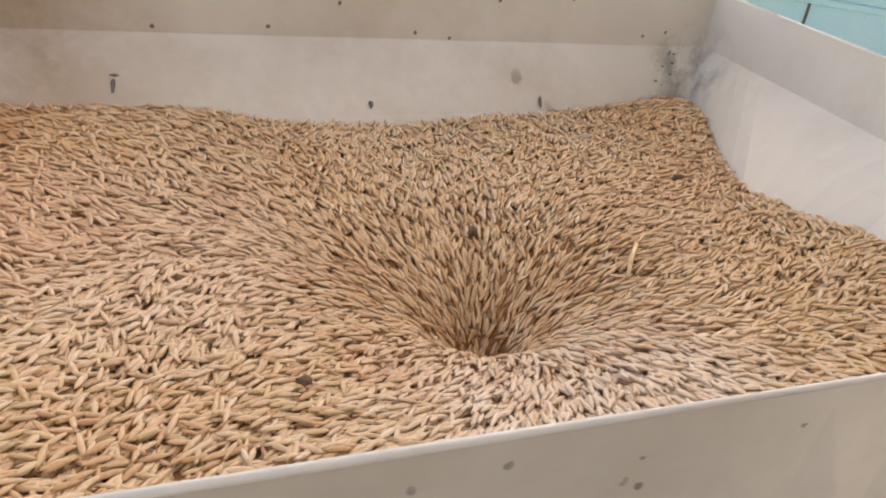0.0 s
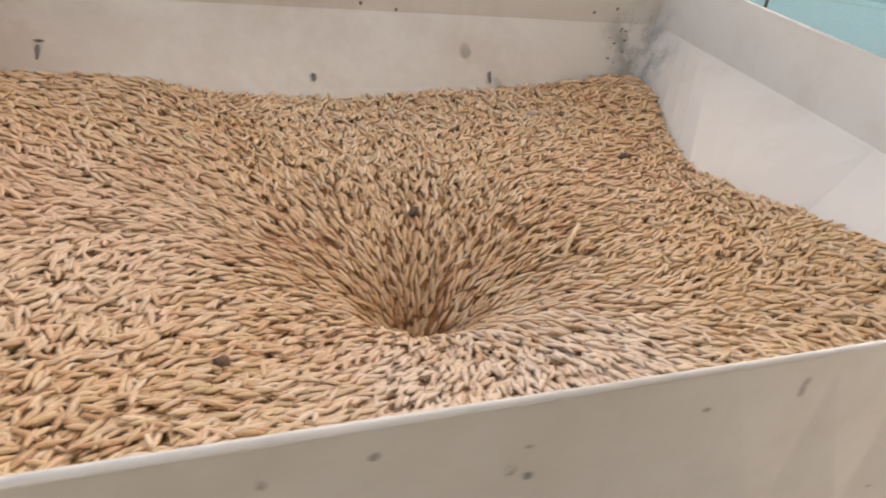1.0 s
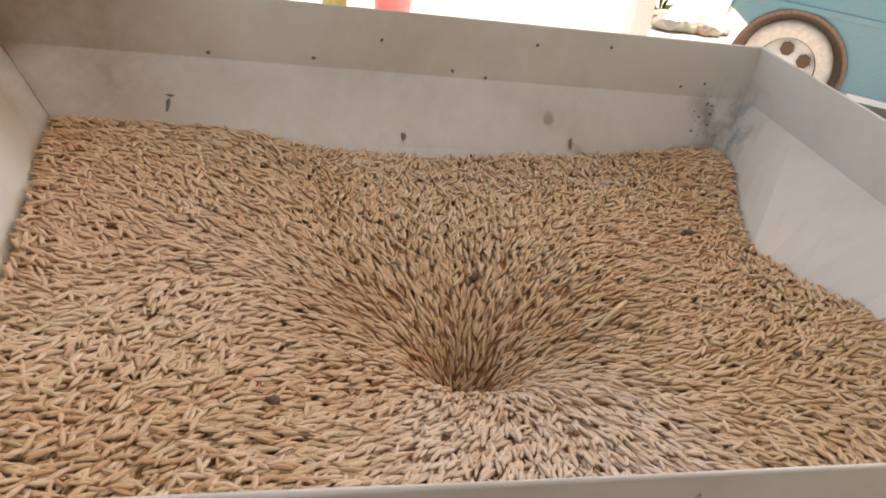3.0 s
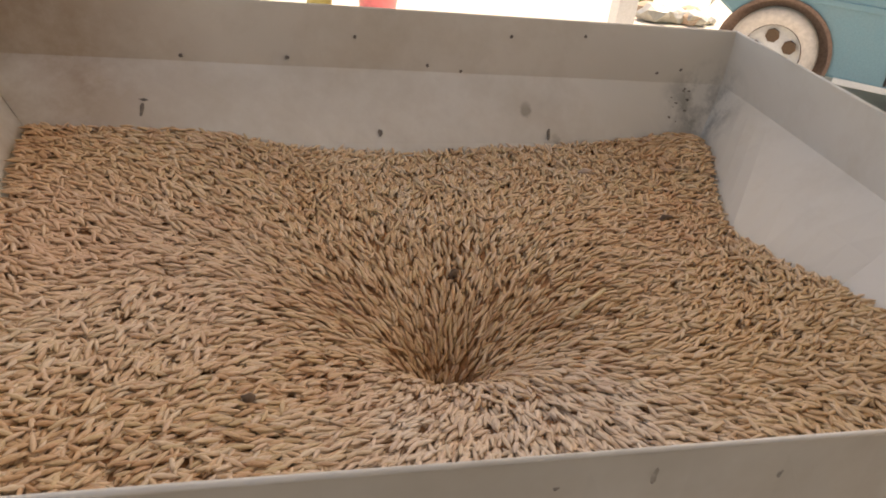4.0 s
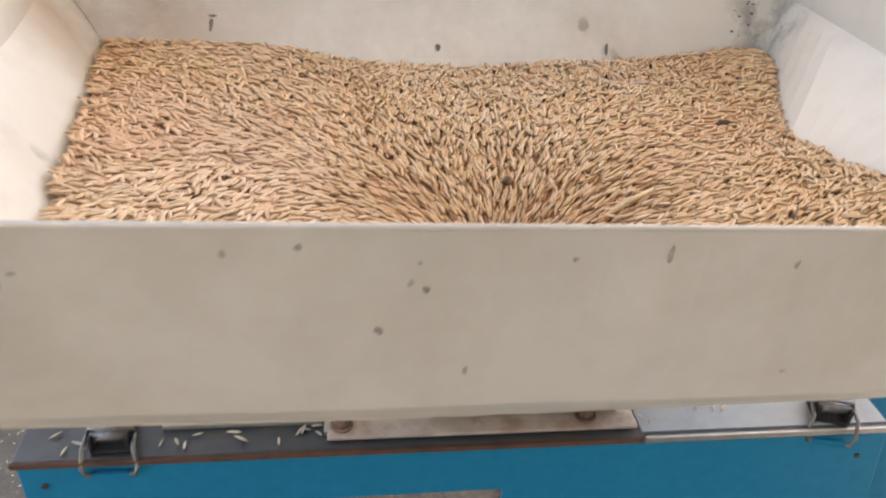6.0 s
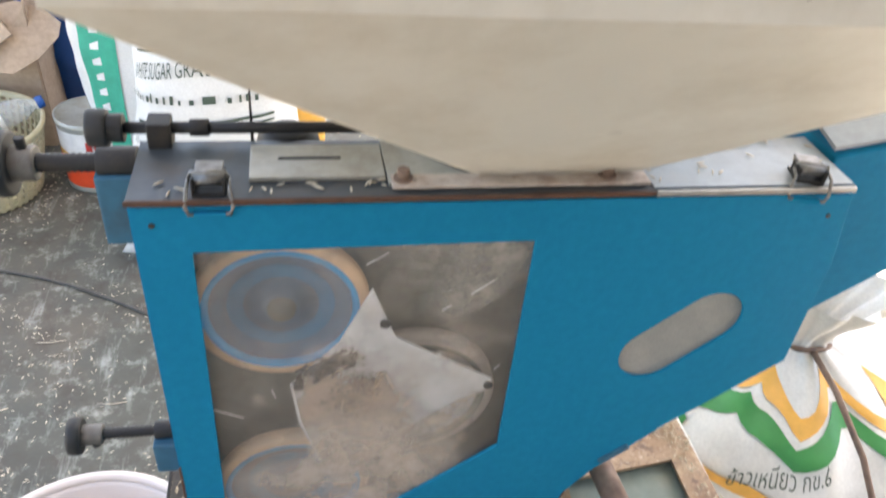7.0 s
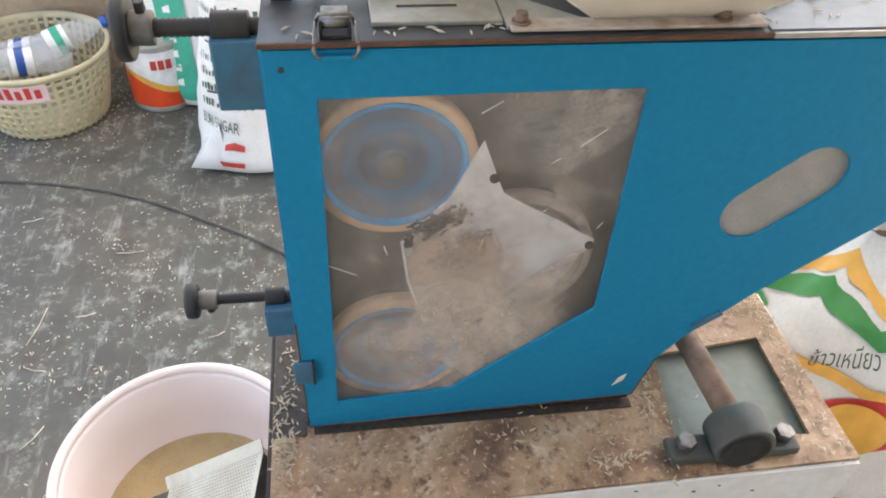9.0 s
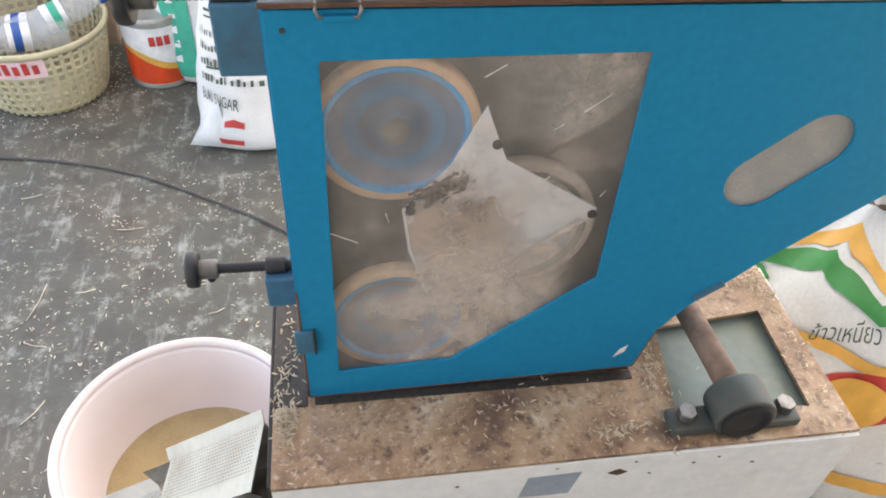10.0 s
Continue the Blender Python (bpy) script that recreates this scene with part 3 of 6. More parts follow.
def grain_verts(length, width, rng):
    """A husked kernel: a pointed spindle, five sided."""
    vs = [(-length / 2, 0, 0)]
    for t, w in ((-0.32, 0.62), (-0.05, 1.0), (0.25, 0.78)):
        for k in range(5):
            a = 2 * math.pi * (k + 0.5) / 5
            vs.append((t * length, 0.5 * width * w * math.cos(a), 0.42 * width * w * math.sin(a) + 0.03 * length * (0.4 - t * t * 4)))
    vs.append((length / 2, 0, 0))
    fs = [(0, 1 + (k + 1) % 5, 1 + k) for k in range(5)]
    for ring in (0, 1):
        a = 1 + 5 * ring
        fs += [(a + k, a + (k + 1) % 5, a + 5 + (k + 1) % 5, a + 5 + k) for k in range(5)]
    fs += [(16, 11 + k, 11 + (k + 1) % 5) for k in range(5)]
    return vs, fs


def lie(x, y, z, nrm, heading, tip):
    """Pose of a kernel that lies on a slope: heading in plan, tip its lift."""
    zax = nrm
    xax = Vector((math.cos(heading), math.sin(heading), 0))
    xax = (xax - zax * xax.dot(zax)).normalized()
    yax = zax.cross(xax)
    m = Matrix((xax, yax, zax)).transposed().to_4x4()
    return Matrix.Translation((x, y, z)) @ m @ Matrix.Rotation(tip, 4, "Y")


def kernel_pose(x, y, rng, lift=0.0):
    """Near the hole kernels point down the slope; further off they lie anyhow."""
    r = math.hypot(x - HX, y - HY)
    down = math.atan2(HY - y, HX - x)
    far = min(1.0, max(0.0, (r - 0.035) / 0.12))
    head = down + far * 1.7 * noise.noise(Vector((x * 11, y * 11, 1.7))) + rng.gauss(0, 0.17 + 0.40 * far)
    return lie(x, y, bed_z(x, y) + lift, bed_normal(x, y), head, rng.gauss(0.0, 0.11))


def kernels_mesh(name, poses, rng, lmin=0.0080, lmax=0.0108):
    verts, faces = [], []
    for m in poses:
        ln = rng.uniform(lmin, lmax)
        vs, fs = grain_verts(ln, ln * rng.uniform(0.20, 0.25), rng)
        o = len(verts)
        verts += [tuple(m @ Vector(v)) for v in vs]
        faces += [tuple(i + o for i in f) for f in fs]
    me = bpy.data.meshes.new(name)
    me.from_pydata(verts, [], faces)
    me.polygons.foreach_set("use_smooth", [True] * len(me.polygons))
    return me


def grain_heap():
    rng = random.Random(11)
    heap = empty("paddy_grain_heap", "heap of golden unhusked rice sinking into a funnel hole", "rice grain", kind="stuff", at=(HX, HY, 0.9))
    inv = Matrix.Translation((-HX, -HY, -0.9))
    bm = bmesh.new()
    nx, ny = 90, 76
    grid = {}
    for i in range(nx + 1):
        for j in range(ny + 1):
            x, y = -0.03 + 0.50 * i / nx, -0.13 + 0.39 * j / ny
            z = bed_z(x, y) - 0.0030
            if inside(x, y, z, 0.001):
                grid[i, j] = bm.verts.new((x, y, z))
    for i in range(nx):
        for j in range(ny):
            q = [grid.get(k) for k in ((i, j), (i + 1, j), (i + 1, j + 1), (i, j + 1))]
            if all(q):
                bm.faces.new(q)
    bm.transform(inv)
    tagged(part("grain_bed", bm, M_BED, heap), kind="stuff")
    poses = []
    for layer, count in ((-0.0024, 10500), (-0.0006, 15000), (0.0009, 6200)):
        made = 0
        while made < count:
            x, y = rng.uniform(-0.02, 0.47), rng.uniform(-0.13, 0.26)
            z = bed_z(x, y)
            r = math.hypot(x - HX, y - HY)
            if not inside(x, y, z, 0.0055) or y < level(z)[0][0][1] + 0.008 or r < 0.006 or (r < 0.085 and layer > -0.002 and rng.random() < 0.5):
                continue
            poses.append(inv @ kernel_pose(x, y, rng, layer))
            made += 1
    me = kernels_mesh("kernels", poses, rng)
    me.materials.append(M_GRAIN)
    ob = new("kernels", me)
    ob.parent = heap
    tagged(ob, kind="stuff")
    return heap


heap = grain_heap()

# kernels that slide down the funnel, and the bits that ride on it
SLIDERS = []
FLOW = 1.0e-4


def slide_rows(x, y, rng, lift):
    """Poses, in the heap's space, of a kernel that creeps towards the hole."""
    r0, a = math.hypot(x - HX, y - HY), math.atan2(y - HY, x - HX)
    head, tip = a + math.pi + rng.gauss(0, 0.28), rng.gauss(0, 0.12)
    rows = []
    for t in (0.0, 2.0, 4.0, 6.0, 8.0, 10.0):
        q = r0 * r0 - 2 * FLOW * t
        r = math.sqrt(max(q, 2.0e-5))
        px, py = HX + r * math.cos(a), HY + r * math.sin(a)
        z = bed_z(px, py) + lift - (0.0 if q > 2.0e-5 else min(0.03, (2.0e-5 - q) * 20))
        rows.append((t, Matrix.Translation((-HX, -HY, -0.9)) @ lie(px, py, z, bed_normal(px, py), head, tip)))
    return rows


def sliding_kernels():
    rng = random.Random(77)
    meshes = []
    for k in range(6):
        ln = 0.0074 + 0.0004 * k
        vs, fs = grain_verts(ln, ln * (0.23 + 0.006 * k), rng)
        me = bpy.data.meshes.new("kernel")
        me.from_pydata(vs, [], fs)
        me.polygons.foreach_set("use_smooth", [True] * len(me.polygons))
        me.materials.append(M_LOOSE)
        meshes.append(me)
    while len(SLIDERS) < 300:
        r, a = 0.088 * math.sqrt(rng.uniform(0.02, 1.0)), rng.uniform(0, 2 * math.pi)
        x, y = HX + r * math.cos(a), HY + r * math.sin(a) * (0.8 if math.sin(a) < 0 else 1.0)
        ob = new("kernel", meshes[rng.randrange(6)])
        ob.parent = heap
        SLIDERS.append((ob, slide_rows(x, y, rng, rng.uniform(0.0002, 0.0012))))


sliding_kernels()


def riding(name, bm, material, label, category, x, y, head, lift, speed=1.0, spin=0.0):
    ob = tagged(part(name, bm, material), label, category, "dirt clods in the grain" if name == "dirt_clod" else "")
    r0, a = math.hypot(x - HX, y - HY), math.atan2(y - HY, x - HX)
    rows = []
    for t in (0.0, 2.0, 4.0, 6.0, 8.0, 10.0):
        r = math.sqrt(max(r0 * r0 - 2 * FLOW * speed * t, 1e-4))
        px, py = HX + r * math.cos(a), HY + r * math.sin(a)
        rows.append((t, lie(px, py, bed_z(px, py) + lift, bed_normal(px, py), head + spin * t, 0.0)))
    SLIDERS.append((ob, rows))


def clod(sx, sy, sz, seed):
    bm = bmesh.new()
    bmesh.ops.create_icosphere(bm, subdivisions=2, radius=1.0)
    for v in bm.verts:
        k = 1 + 0.5 * noise.noise(v.co * 1.6 + Vector((seed, 0, 0)))
        v.co = Vector((v.co.x * sx * k, v.co.y * sy * k, v.co.z * sz * k))
    for f in bm.faces:
        f.smooth = True
    return bm


riding("straw", tube([(-0.0125, 0, 0), (0.0, 0.0006, 0.0006), (0.0125, 0, 0)], 0.0011, 8), M_STRAW, "pale dry straw lying on the rice grain", "straw", 0.3025, 0.0625, 0.88, 0.0035, 1.0, -0.10)
riding("dirt_clod", clod(0.0035, 0.0022, 0.002, 1), M_CLOD, "dark clod of dirt among the rice grain", "dirt", 0.240, 0.113, 0.9, 0.0018)
riding("dirt_clod", clod(0.0040, 0.0022, 0.002, 2), M_CLOD, "dark clod of dirt among the rice grain", "dirt", 0.367, 0.127, 0.2, 0.0018, 0.0)
riding("dirt_clod", clod(0.0032, 0.0020, 0.002, 3), M_CLOD, "dark clod of dirt among the rice grain", "dirt", 0.135, -0.009, 0.4, 0.0018, 0.15)
riding("dirt_clod", clod(0.0045, 0.0025, 0.002, 4), M_CHAFF, "brown clod of chaff among the rice grain", "dirt", 0.341, 0.191, 0.1, 0.0018, 0.0)


# ---- mill ----
mill = empty("rice_mill", "blue rice hulling mill with windowed belt cover on a stand", "rice mill", at=(0.0, 0.0, 0.497))
MI = Matrix.Translation((0, 0, -0.497))


def mp(name, bm, material, parent=None, label=""):
    """A part of the mill, given in the room's space."""
    bm.transform(MI)
    return part(name, bm, material, parent or mill, label)


WINDOW = [(0.029, 0.828), (0.231, 0.829), (0.2345, 0.628), (0.122, 0.537), (0.0265, 0.531)]
COVER = [(0.0, 0.860), (0.438, 0.8585), (0.449, 0.80), (0.452, 0.704), (0.372, 0.636), (0.322, 0.584), (0.303, 0.556), (0.292, 0.506), (0.0, 0.498)]


def slot_ring(c0, c1, r, n=14):
    d = Vector((c1[0] - c0[0], c1[1] - c0[1]))
    a0 = math.atan2(d.y, d.x)
    ring = [(c1[0] + r * math.cos(a0 - math.pi / 2 + math.pi * k / n), c1[1] + r * math.sin(a0 - math.pi / 2 + math.pi * k / n)) for k in range(n + 1)]
    ring += [(c0[0] + r * math.cos(a0 + math.pi / 2 + math.pi * k / n), c0[1] + r * math.sin(a0 + math.pi / 2 + math.pi * k / n)) for k in range(n + 1)]
    return ring


SLOT = slot_ring((0.337, 0.721), (0.373, 0.753), 0.0245)


def cover():
    c = mp("belt_cover", prism(COVER, 0.0, 0.0025, (WINDOW, SLOT), 0.0006), M_BLUE, None, "bright blue enamelled cover plate")
    n = len(COVER)
    # folded flange round the edge
    for i in range(n):
        (x0, z0), (x1, z1) = COVER[i], COVER[(i + 1) % n]
        if i == 0:
            continue
        nx, nz = (z1 - z0), -(x1 - x0)
        k = math.hypot(nx, nz)
        mp("cover_flange", sheet((x0, 0.0026, z0), (x1, 0.0026, z1), (x1, 0.05, z1), (x0, 0.05, z0), 0.0016, (-nx / k, 0, -nz / k)), M_BLUE, c)
    mp("window_pane", prism([(0.022, 0.834), (0.238, 0.835), (0.241, 0.624), (0.124, 0.531), (0.02, 0.525)], 0.0028, 0.0048), M_PANE, c, "dusty scratched clear acrylic pane").visible_shadow = False
    mp("slot_mesh", prism(slot_ring((0.337, 0.721), (0.373, 0.753), 0.028), 0.0030, 0.0040), M_SLOT, c, "grey perforated sheet behind the slot")
    for (x0, z0), (x1, z1) in ((COVER[8], COVER[7]), (COVER[7], COVER[6])):
        pts = [(x0 + (x1 - x0) * k / 12 , 0.0002, z0 + (z1 - z0) * k / 12 + 0.0004 * math.sin(k * 2.3)) for k in range(13)]
        mp("worn_edge", tube(pts, 0.0008, 6), M_RUST, c, "rusty worn edge")
    mp("worn_edge", tube([(-0.0006, 0.0002, 0.500 + 0.011 * k + 0.001 * math.sin(k * 1.7)) for k in range(13)], 0.0009, 6), M_RUST, c, "rusty worn edge")
    # keeper on the left edge
    mp("keeper", box(-0.006, 0.010, -0.0035, -0.0005, 0.564, 0.590, 0.0012), M_BLUE_DULL, c, "small folded steel keeper")
    mp("keeper_bar", box(0.0085, 0.0105, -0.0045, 0.0, 0.563, 0.591, 0.0006), M_IRON, c)
    # black dots that stand in for small dark holes in the cover
    for x, z in ((0.010, 0.848), (0.427, 0.842)):
        mp("rivet", cyl((x, 0.001, z), (x, -0.0008, z), 0.0017, seg=12, bev=0.0003), M_GREASE_SHADE, c)
    mp("paint_chip", prism([(0.270, 0.522), (0.2745, 0.533), (0.281, 0.538), (0.2795, 0.529)], -0.0003, 0.0), M_WHITE, c, "white paint chip")
    # scratches and stuck husks on the pane
    rng = random.Random(17)
    for x0, z0, x1, z1 in ((0.128, 0.813, 0.150, 0.827), (0.196, 0.785, 0.222, 0.806), (0.178, 0.772, 0.188, 0.779), (0.028, 0.690, 0.060, 0.672), (0.221, 0.712, 0.227, 0.722), (0.178, 0.730, 0.183, 0.735), (0.067, 0.706, 0.071, 0.692)):
        mp("scratch", cyl((x0, 0.0026, z0), (x0 + (x1 - x0) * 0.6, 0.0026, z0 + (z1 - z0) * 0.6), 0.00036, 0.0002, seg=6), M_SACK, c, "pale scratch or stuck husk")
    return c


def case():
    mp("back_plate", prism([(x, z) for x, z in COVER], 0.052, 0.055), M_INSIDE, None, "dusty grey inner plate")
    t = mp("top_plate", box(-0.0015, 0.438, 0.0, 0.062, 0.862, 0.8645, 0.0006), M_PLATE, None, "dark dusty steel top plate")
    mp("plate_edge", box(-0.002, 0.30, -0.0028, -0.0003, 0.8620, 0.8650, 0.0008), M_RUST, t, "rusty brown front edge")
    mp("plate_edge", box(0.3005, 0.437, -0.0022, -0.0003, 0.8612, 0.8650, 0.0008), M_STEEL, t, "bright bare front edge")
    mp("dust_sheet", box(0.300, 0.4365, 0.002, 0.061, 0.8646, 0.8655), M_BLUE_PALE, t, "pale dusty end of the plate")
    # slotted clamp plate
    s = mp("slotted_plate", box(0.062, 0.1385, 0.016, 0.052, 0.8646, 0.8675, 0.0008), M_GALV, None, "grey slotted clamp plate")
    mp("slot", box(0.078, 0.114, 0.035, 0.0375, 0.8672, 0.8678), M_BLACK, s)
    mp("clamp_plate", sheet((0.1395, 0.008, 0.8655), (0.197, 0.008, 0.8655), (0.139, 0.058, 0.8655), (0.1392, 0.058, 0.8655), 0.0022, (0, 0, 1)), M_GALV, None, "grey triangular clamp plate")
    mp("hopper_flange", box(0.141, 0.298, 0.004, 0.017, 0.8658, 0.8680, 0.0006), M_FLANGE, None, "dusty brown-stained hopper foot flange")
    for x in (0.148, 0.272):
        b = mp("bolt", cyl((x, 0.012, 0.868), (x, 0.012, 0.8695), 0.0056, seg=20, bev=0.0004), M_SHAFT)
        mp("nut", cyl((x, 0.012, 0.8695), (x, 0.012, 0.8745), 0.0040, seg=6, bev=0.0005), M_SHAFT, b)
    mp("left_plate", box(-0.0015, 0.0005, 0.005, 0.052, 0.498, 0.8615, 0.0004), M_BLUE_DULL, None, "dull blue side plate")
    # rubber wheel cap showing behind the top plate
    mp("wheel_cap", lathe([(0.0005, 0.019), (0.012, 0.018), (0.019, 0.012), (0.0215, 0.0)], 28, at=(0.084, 0.074, 0.848)), M_IRON, None, "black domed cap")
    mp("gauge_rod", cyl((0.0625, 0.066, 0.862), (0.0625, 0.068, 0.912), 0.0010, 0.0005, seg=8), M_IRON, None, "thin upright wire")
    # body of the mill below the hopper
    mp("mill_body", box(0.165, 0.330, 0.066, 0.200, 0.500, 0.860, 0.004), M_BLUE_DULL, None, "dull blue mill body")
    # outlet housing beside the cover
    o = mp("outlet_housing", prism([(0.440, 0.868), (0.60, 0.90), (0.60, 0.80), (0.545, 0.775), (0.456, 0.706)], 0.030, 0.19, (), 0.002), M_BLUE, None, "blue outlet housing")
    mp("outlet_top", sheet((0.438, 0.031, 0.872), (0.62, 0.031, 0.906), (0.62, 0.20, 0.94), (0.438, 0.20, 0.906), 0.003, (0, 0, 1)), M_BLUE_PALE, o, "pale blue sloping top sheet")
    mp("outlet_ring", lathe([(0.030, 0.0), (0.034, 0.0), (0.034, 0.02), (0.030, 0.02), (0.030, 0.0)], 32, at=(0.545, 0.12, 0.914)), M_BLUE_DULL, o, "dark blue collar ring")
    mp("stay_bracket", sheet((0.398, 0.064, 0.866), (0.432, 0.064, 0.866), (0.462, 0.20, 0.945), (0.420, 0.20, 0.945), 0.004, (0, 0, 1)), M_IRON, None, "dark steel stay bracket")


def latch(x, turn):
    L = empty("toggle_latch", "", "")
    for k in ("label", "category"):
        if k in L:
            del L[k]
    L.parent = mill
    L.matrix_basis = MI @ Matrix.Translation((x, 0.004, 0.865)) @ Matrix.Rotation(turn, 4, "Z")
    part("latch_base", join(box(-0.009, 0.009, -0.002, 0.016, 0.0, 0.002, 0.0006), box(-0.009, -0.0075, -0.002, 0.012, 0.0, 0.010, 0.0005), box(0.0075, 0.009, -0.002, 0.012, 0.0, 0.010, 0.0005)), M_IRON, L)
    part("latch_lever", join(box(-0.0075, 0.0075, 0.004, 0.018, 0.0085, 0.0105, 0.0008), cyl((-0.0085, 0.003, 0.0075), (0.0085, 0.003, 0.0075), 0.0032, seg=14)), M_LATCH, L, "dull scratched steel lever")
    part("latch_loop", tube([(-0.0105, 0.004, 0.008), (-0.0112, -0.004, 0.006), (-0.0125, -0.0065, -0.004), (-0.011, -0.0068, -0.0085), (-0.007, -0.006, -0.0085)], 0.0011, 8), M_LATCH, L, "dull steel wire loop")
    part("latch_loop", tube([(0.0105, 0.004, 0.008), (0.0112, -0.004, 0.006), (0.0125, -0.0065, -0.004), (0.011, -0.0068, -0.0085), (0.007, -0.006, -0.0085)], 0.0011, 8), M_LATCH, L, "dull steel wire loop")
    part("loop_bar", tube([(-0.0105, 0.004, 0.008), (-0.009, 0.003, 0.0125), (0.009, 0.003, 0.0125), (0.0105, 0.004, 0.008)], 0.0011, 8), M_LATCH, L)
    part("catch", box(-0.0085, 0.0085, -0.0075, -0.0042, -0.0105, -0.0075, 0.0006), M_BLUE, L, "blue painted catch")


def adjuster(z, y, length, big, block, up=1):
    """Hand screw on the left flank: block, threaded rod, hub and rubber knob."""
    x0 = -0.002
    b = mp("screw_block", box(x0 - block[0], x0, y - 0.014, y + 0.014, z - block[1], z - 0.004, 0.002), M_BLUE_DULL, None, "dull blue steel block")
    mp("block_collar", cyl((x0 - block[0] * 0.95, y, z), (x0 - block[0] * 0.35, y, z), 0.0105 * big, seg=20, bev=0.001), M_IRON, b)
    n = 20
    prof = []
    for i in range(n * 2 + 1):
        prof.append((0.0058 * big + (0.0007 if i % 2 else 0.0), -length * i / (2 * n)))
    thr = lathe([(0.0005, 0.0)] + prof + [(0.0005, -length)], 16)
    thr.transform(Matrix.Translation((x0, y, z)) @ Matrix.Rotation(math.pi / 2, 4, "Y"))
    r = mp("threaded_rod", thr, M_IRON, None, "black threaded rod")
    hub = mp("hub", cyl((x0 - length - 0.012, y, z), (x0 - length + 0.004, y, z), 0.0115 * big, seg=24, bev=0.0015), M_HUB, r, "worn steel hub")
    mp("set_screw", cyl((x0 - length - 0.003, y, z + up * 0.010 * big), (x0 - length - 0.003, y, z + up * 0.0185 * big), 0.0034, seg=10, bev=0.0006), M_IRON, r)
    mp("knob", cyl((x0 - length - 0.021, y, z), (x0 - length - 0.011, y, z), 0.0215 * big, seg=36, bev=0.003), M_BLACK, r, "black rubber knob")


def cross_rod():
    y, z = 0.062, 0.8735
    r = mp("cross_rod", cyl((-0.012, y, z), (0.155, y, z), 0.0036, seg=14), M_IRON, None, "long thin dark rod")
    mp("rod_block", box(0.004, 0.0175, y - 0.009, y + 0.007, z - 0.012, z + 0.0065, 0.0015), M_IRON, r, "square guide block")
    mp("rod_nut", cyl((0.0275, y, z), (0.0385, y, z), 0.0058, seg=6, bev=0.0008), M_IRON, r)
    mp("rod_hub", cyl((-0.0185, y, z), (-0.009, y, z), 0.0085, seg=20, bev=0.001), M_IRON, r)
    mp("rod_knob", cyl((-0.029, y, z), (-0.0175, y, z), 0.0112, seg=28, bev=0.002), M_BLACK, r, "black rubber knob")


def pulley(cx, cz, R, belt, rim, web):
    """Belt pulley that turns about y; in the mill's space."""
    P = new("pulley")
    P.empty_display_size = 0.02
    P.parent = mill
    P.location = (cx, 0.034, cz - 0.497)
    part("belt", lathe([(R - 0.0072, -0.002), (R - 0.001, -0.002), (R, -0.004), (R, -0.0125), (R - 0.002, -0.0135), (R - 0.0072, -0.0135)], 64, "Y"), belt, P, "tan flat belt")
    part("pulley_rim", lathe([(R - 0.0072, -0.0140), (R - 0.0110, -0.0140), (R - 0.0118, 0.006)], 64, "Y"), rim, P)
    part("pulley_web", lathe([(R - 0.0119, -0.011), (R * 0.55, -0.004), (0.014, -0.005), (0.0135, -0.0085), (0.0095, -0.0095), (0.0005, -0.009)], 64, "Y"), web, P)
    part("web_ring", lathe([(R * 0.60, -0.0066), (R * 0.52, -0.0058), (R * 0.42, -0.0062)], 64, "Y"), M_PULLEY_RING, P, "faint blue inner ring")
    part("hub_nut", lathe([(0.0095, -0.0094), (0.0088, -0.013), (0.0005, -0.0135)], 20, "Y"), M_INSIDE, P, "dusty hub nut")
    return P


def film(poly, y):
    """A film of dust: one face in x and z."""
    bm = bmesh.new()
    bm.faces.new([bm.verts.new((x, y, z)) for x, z in poly])
    return bm


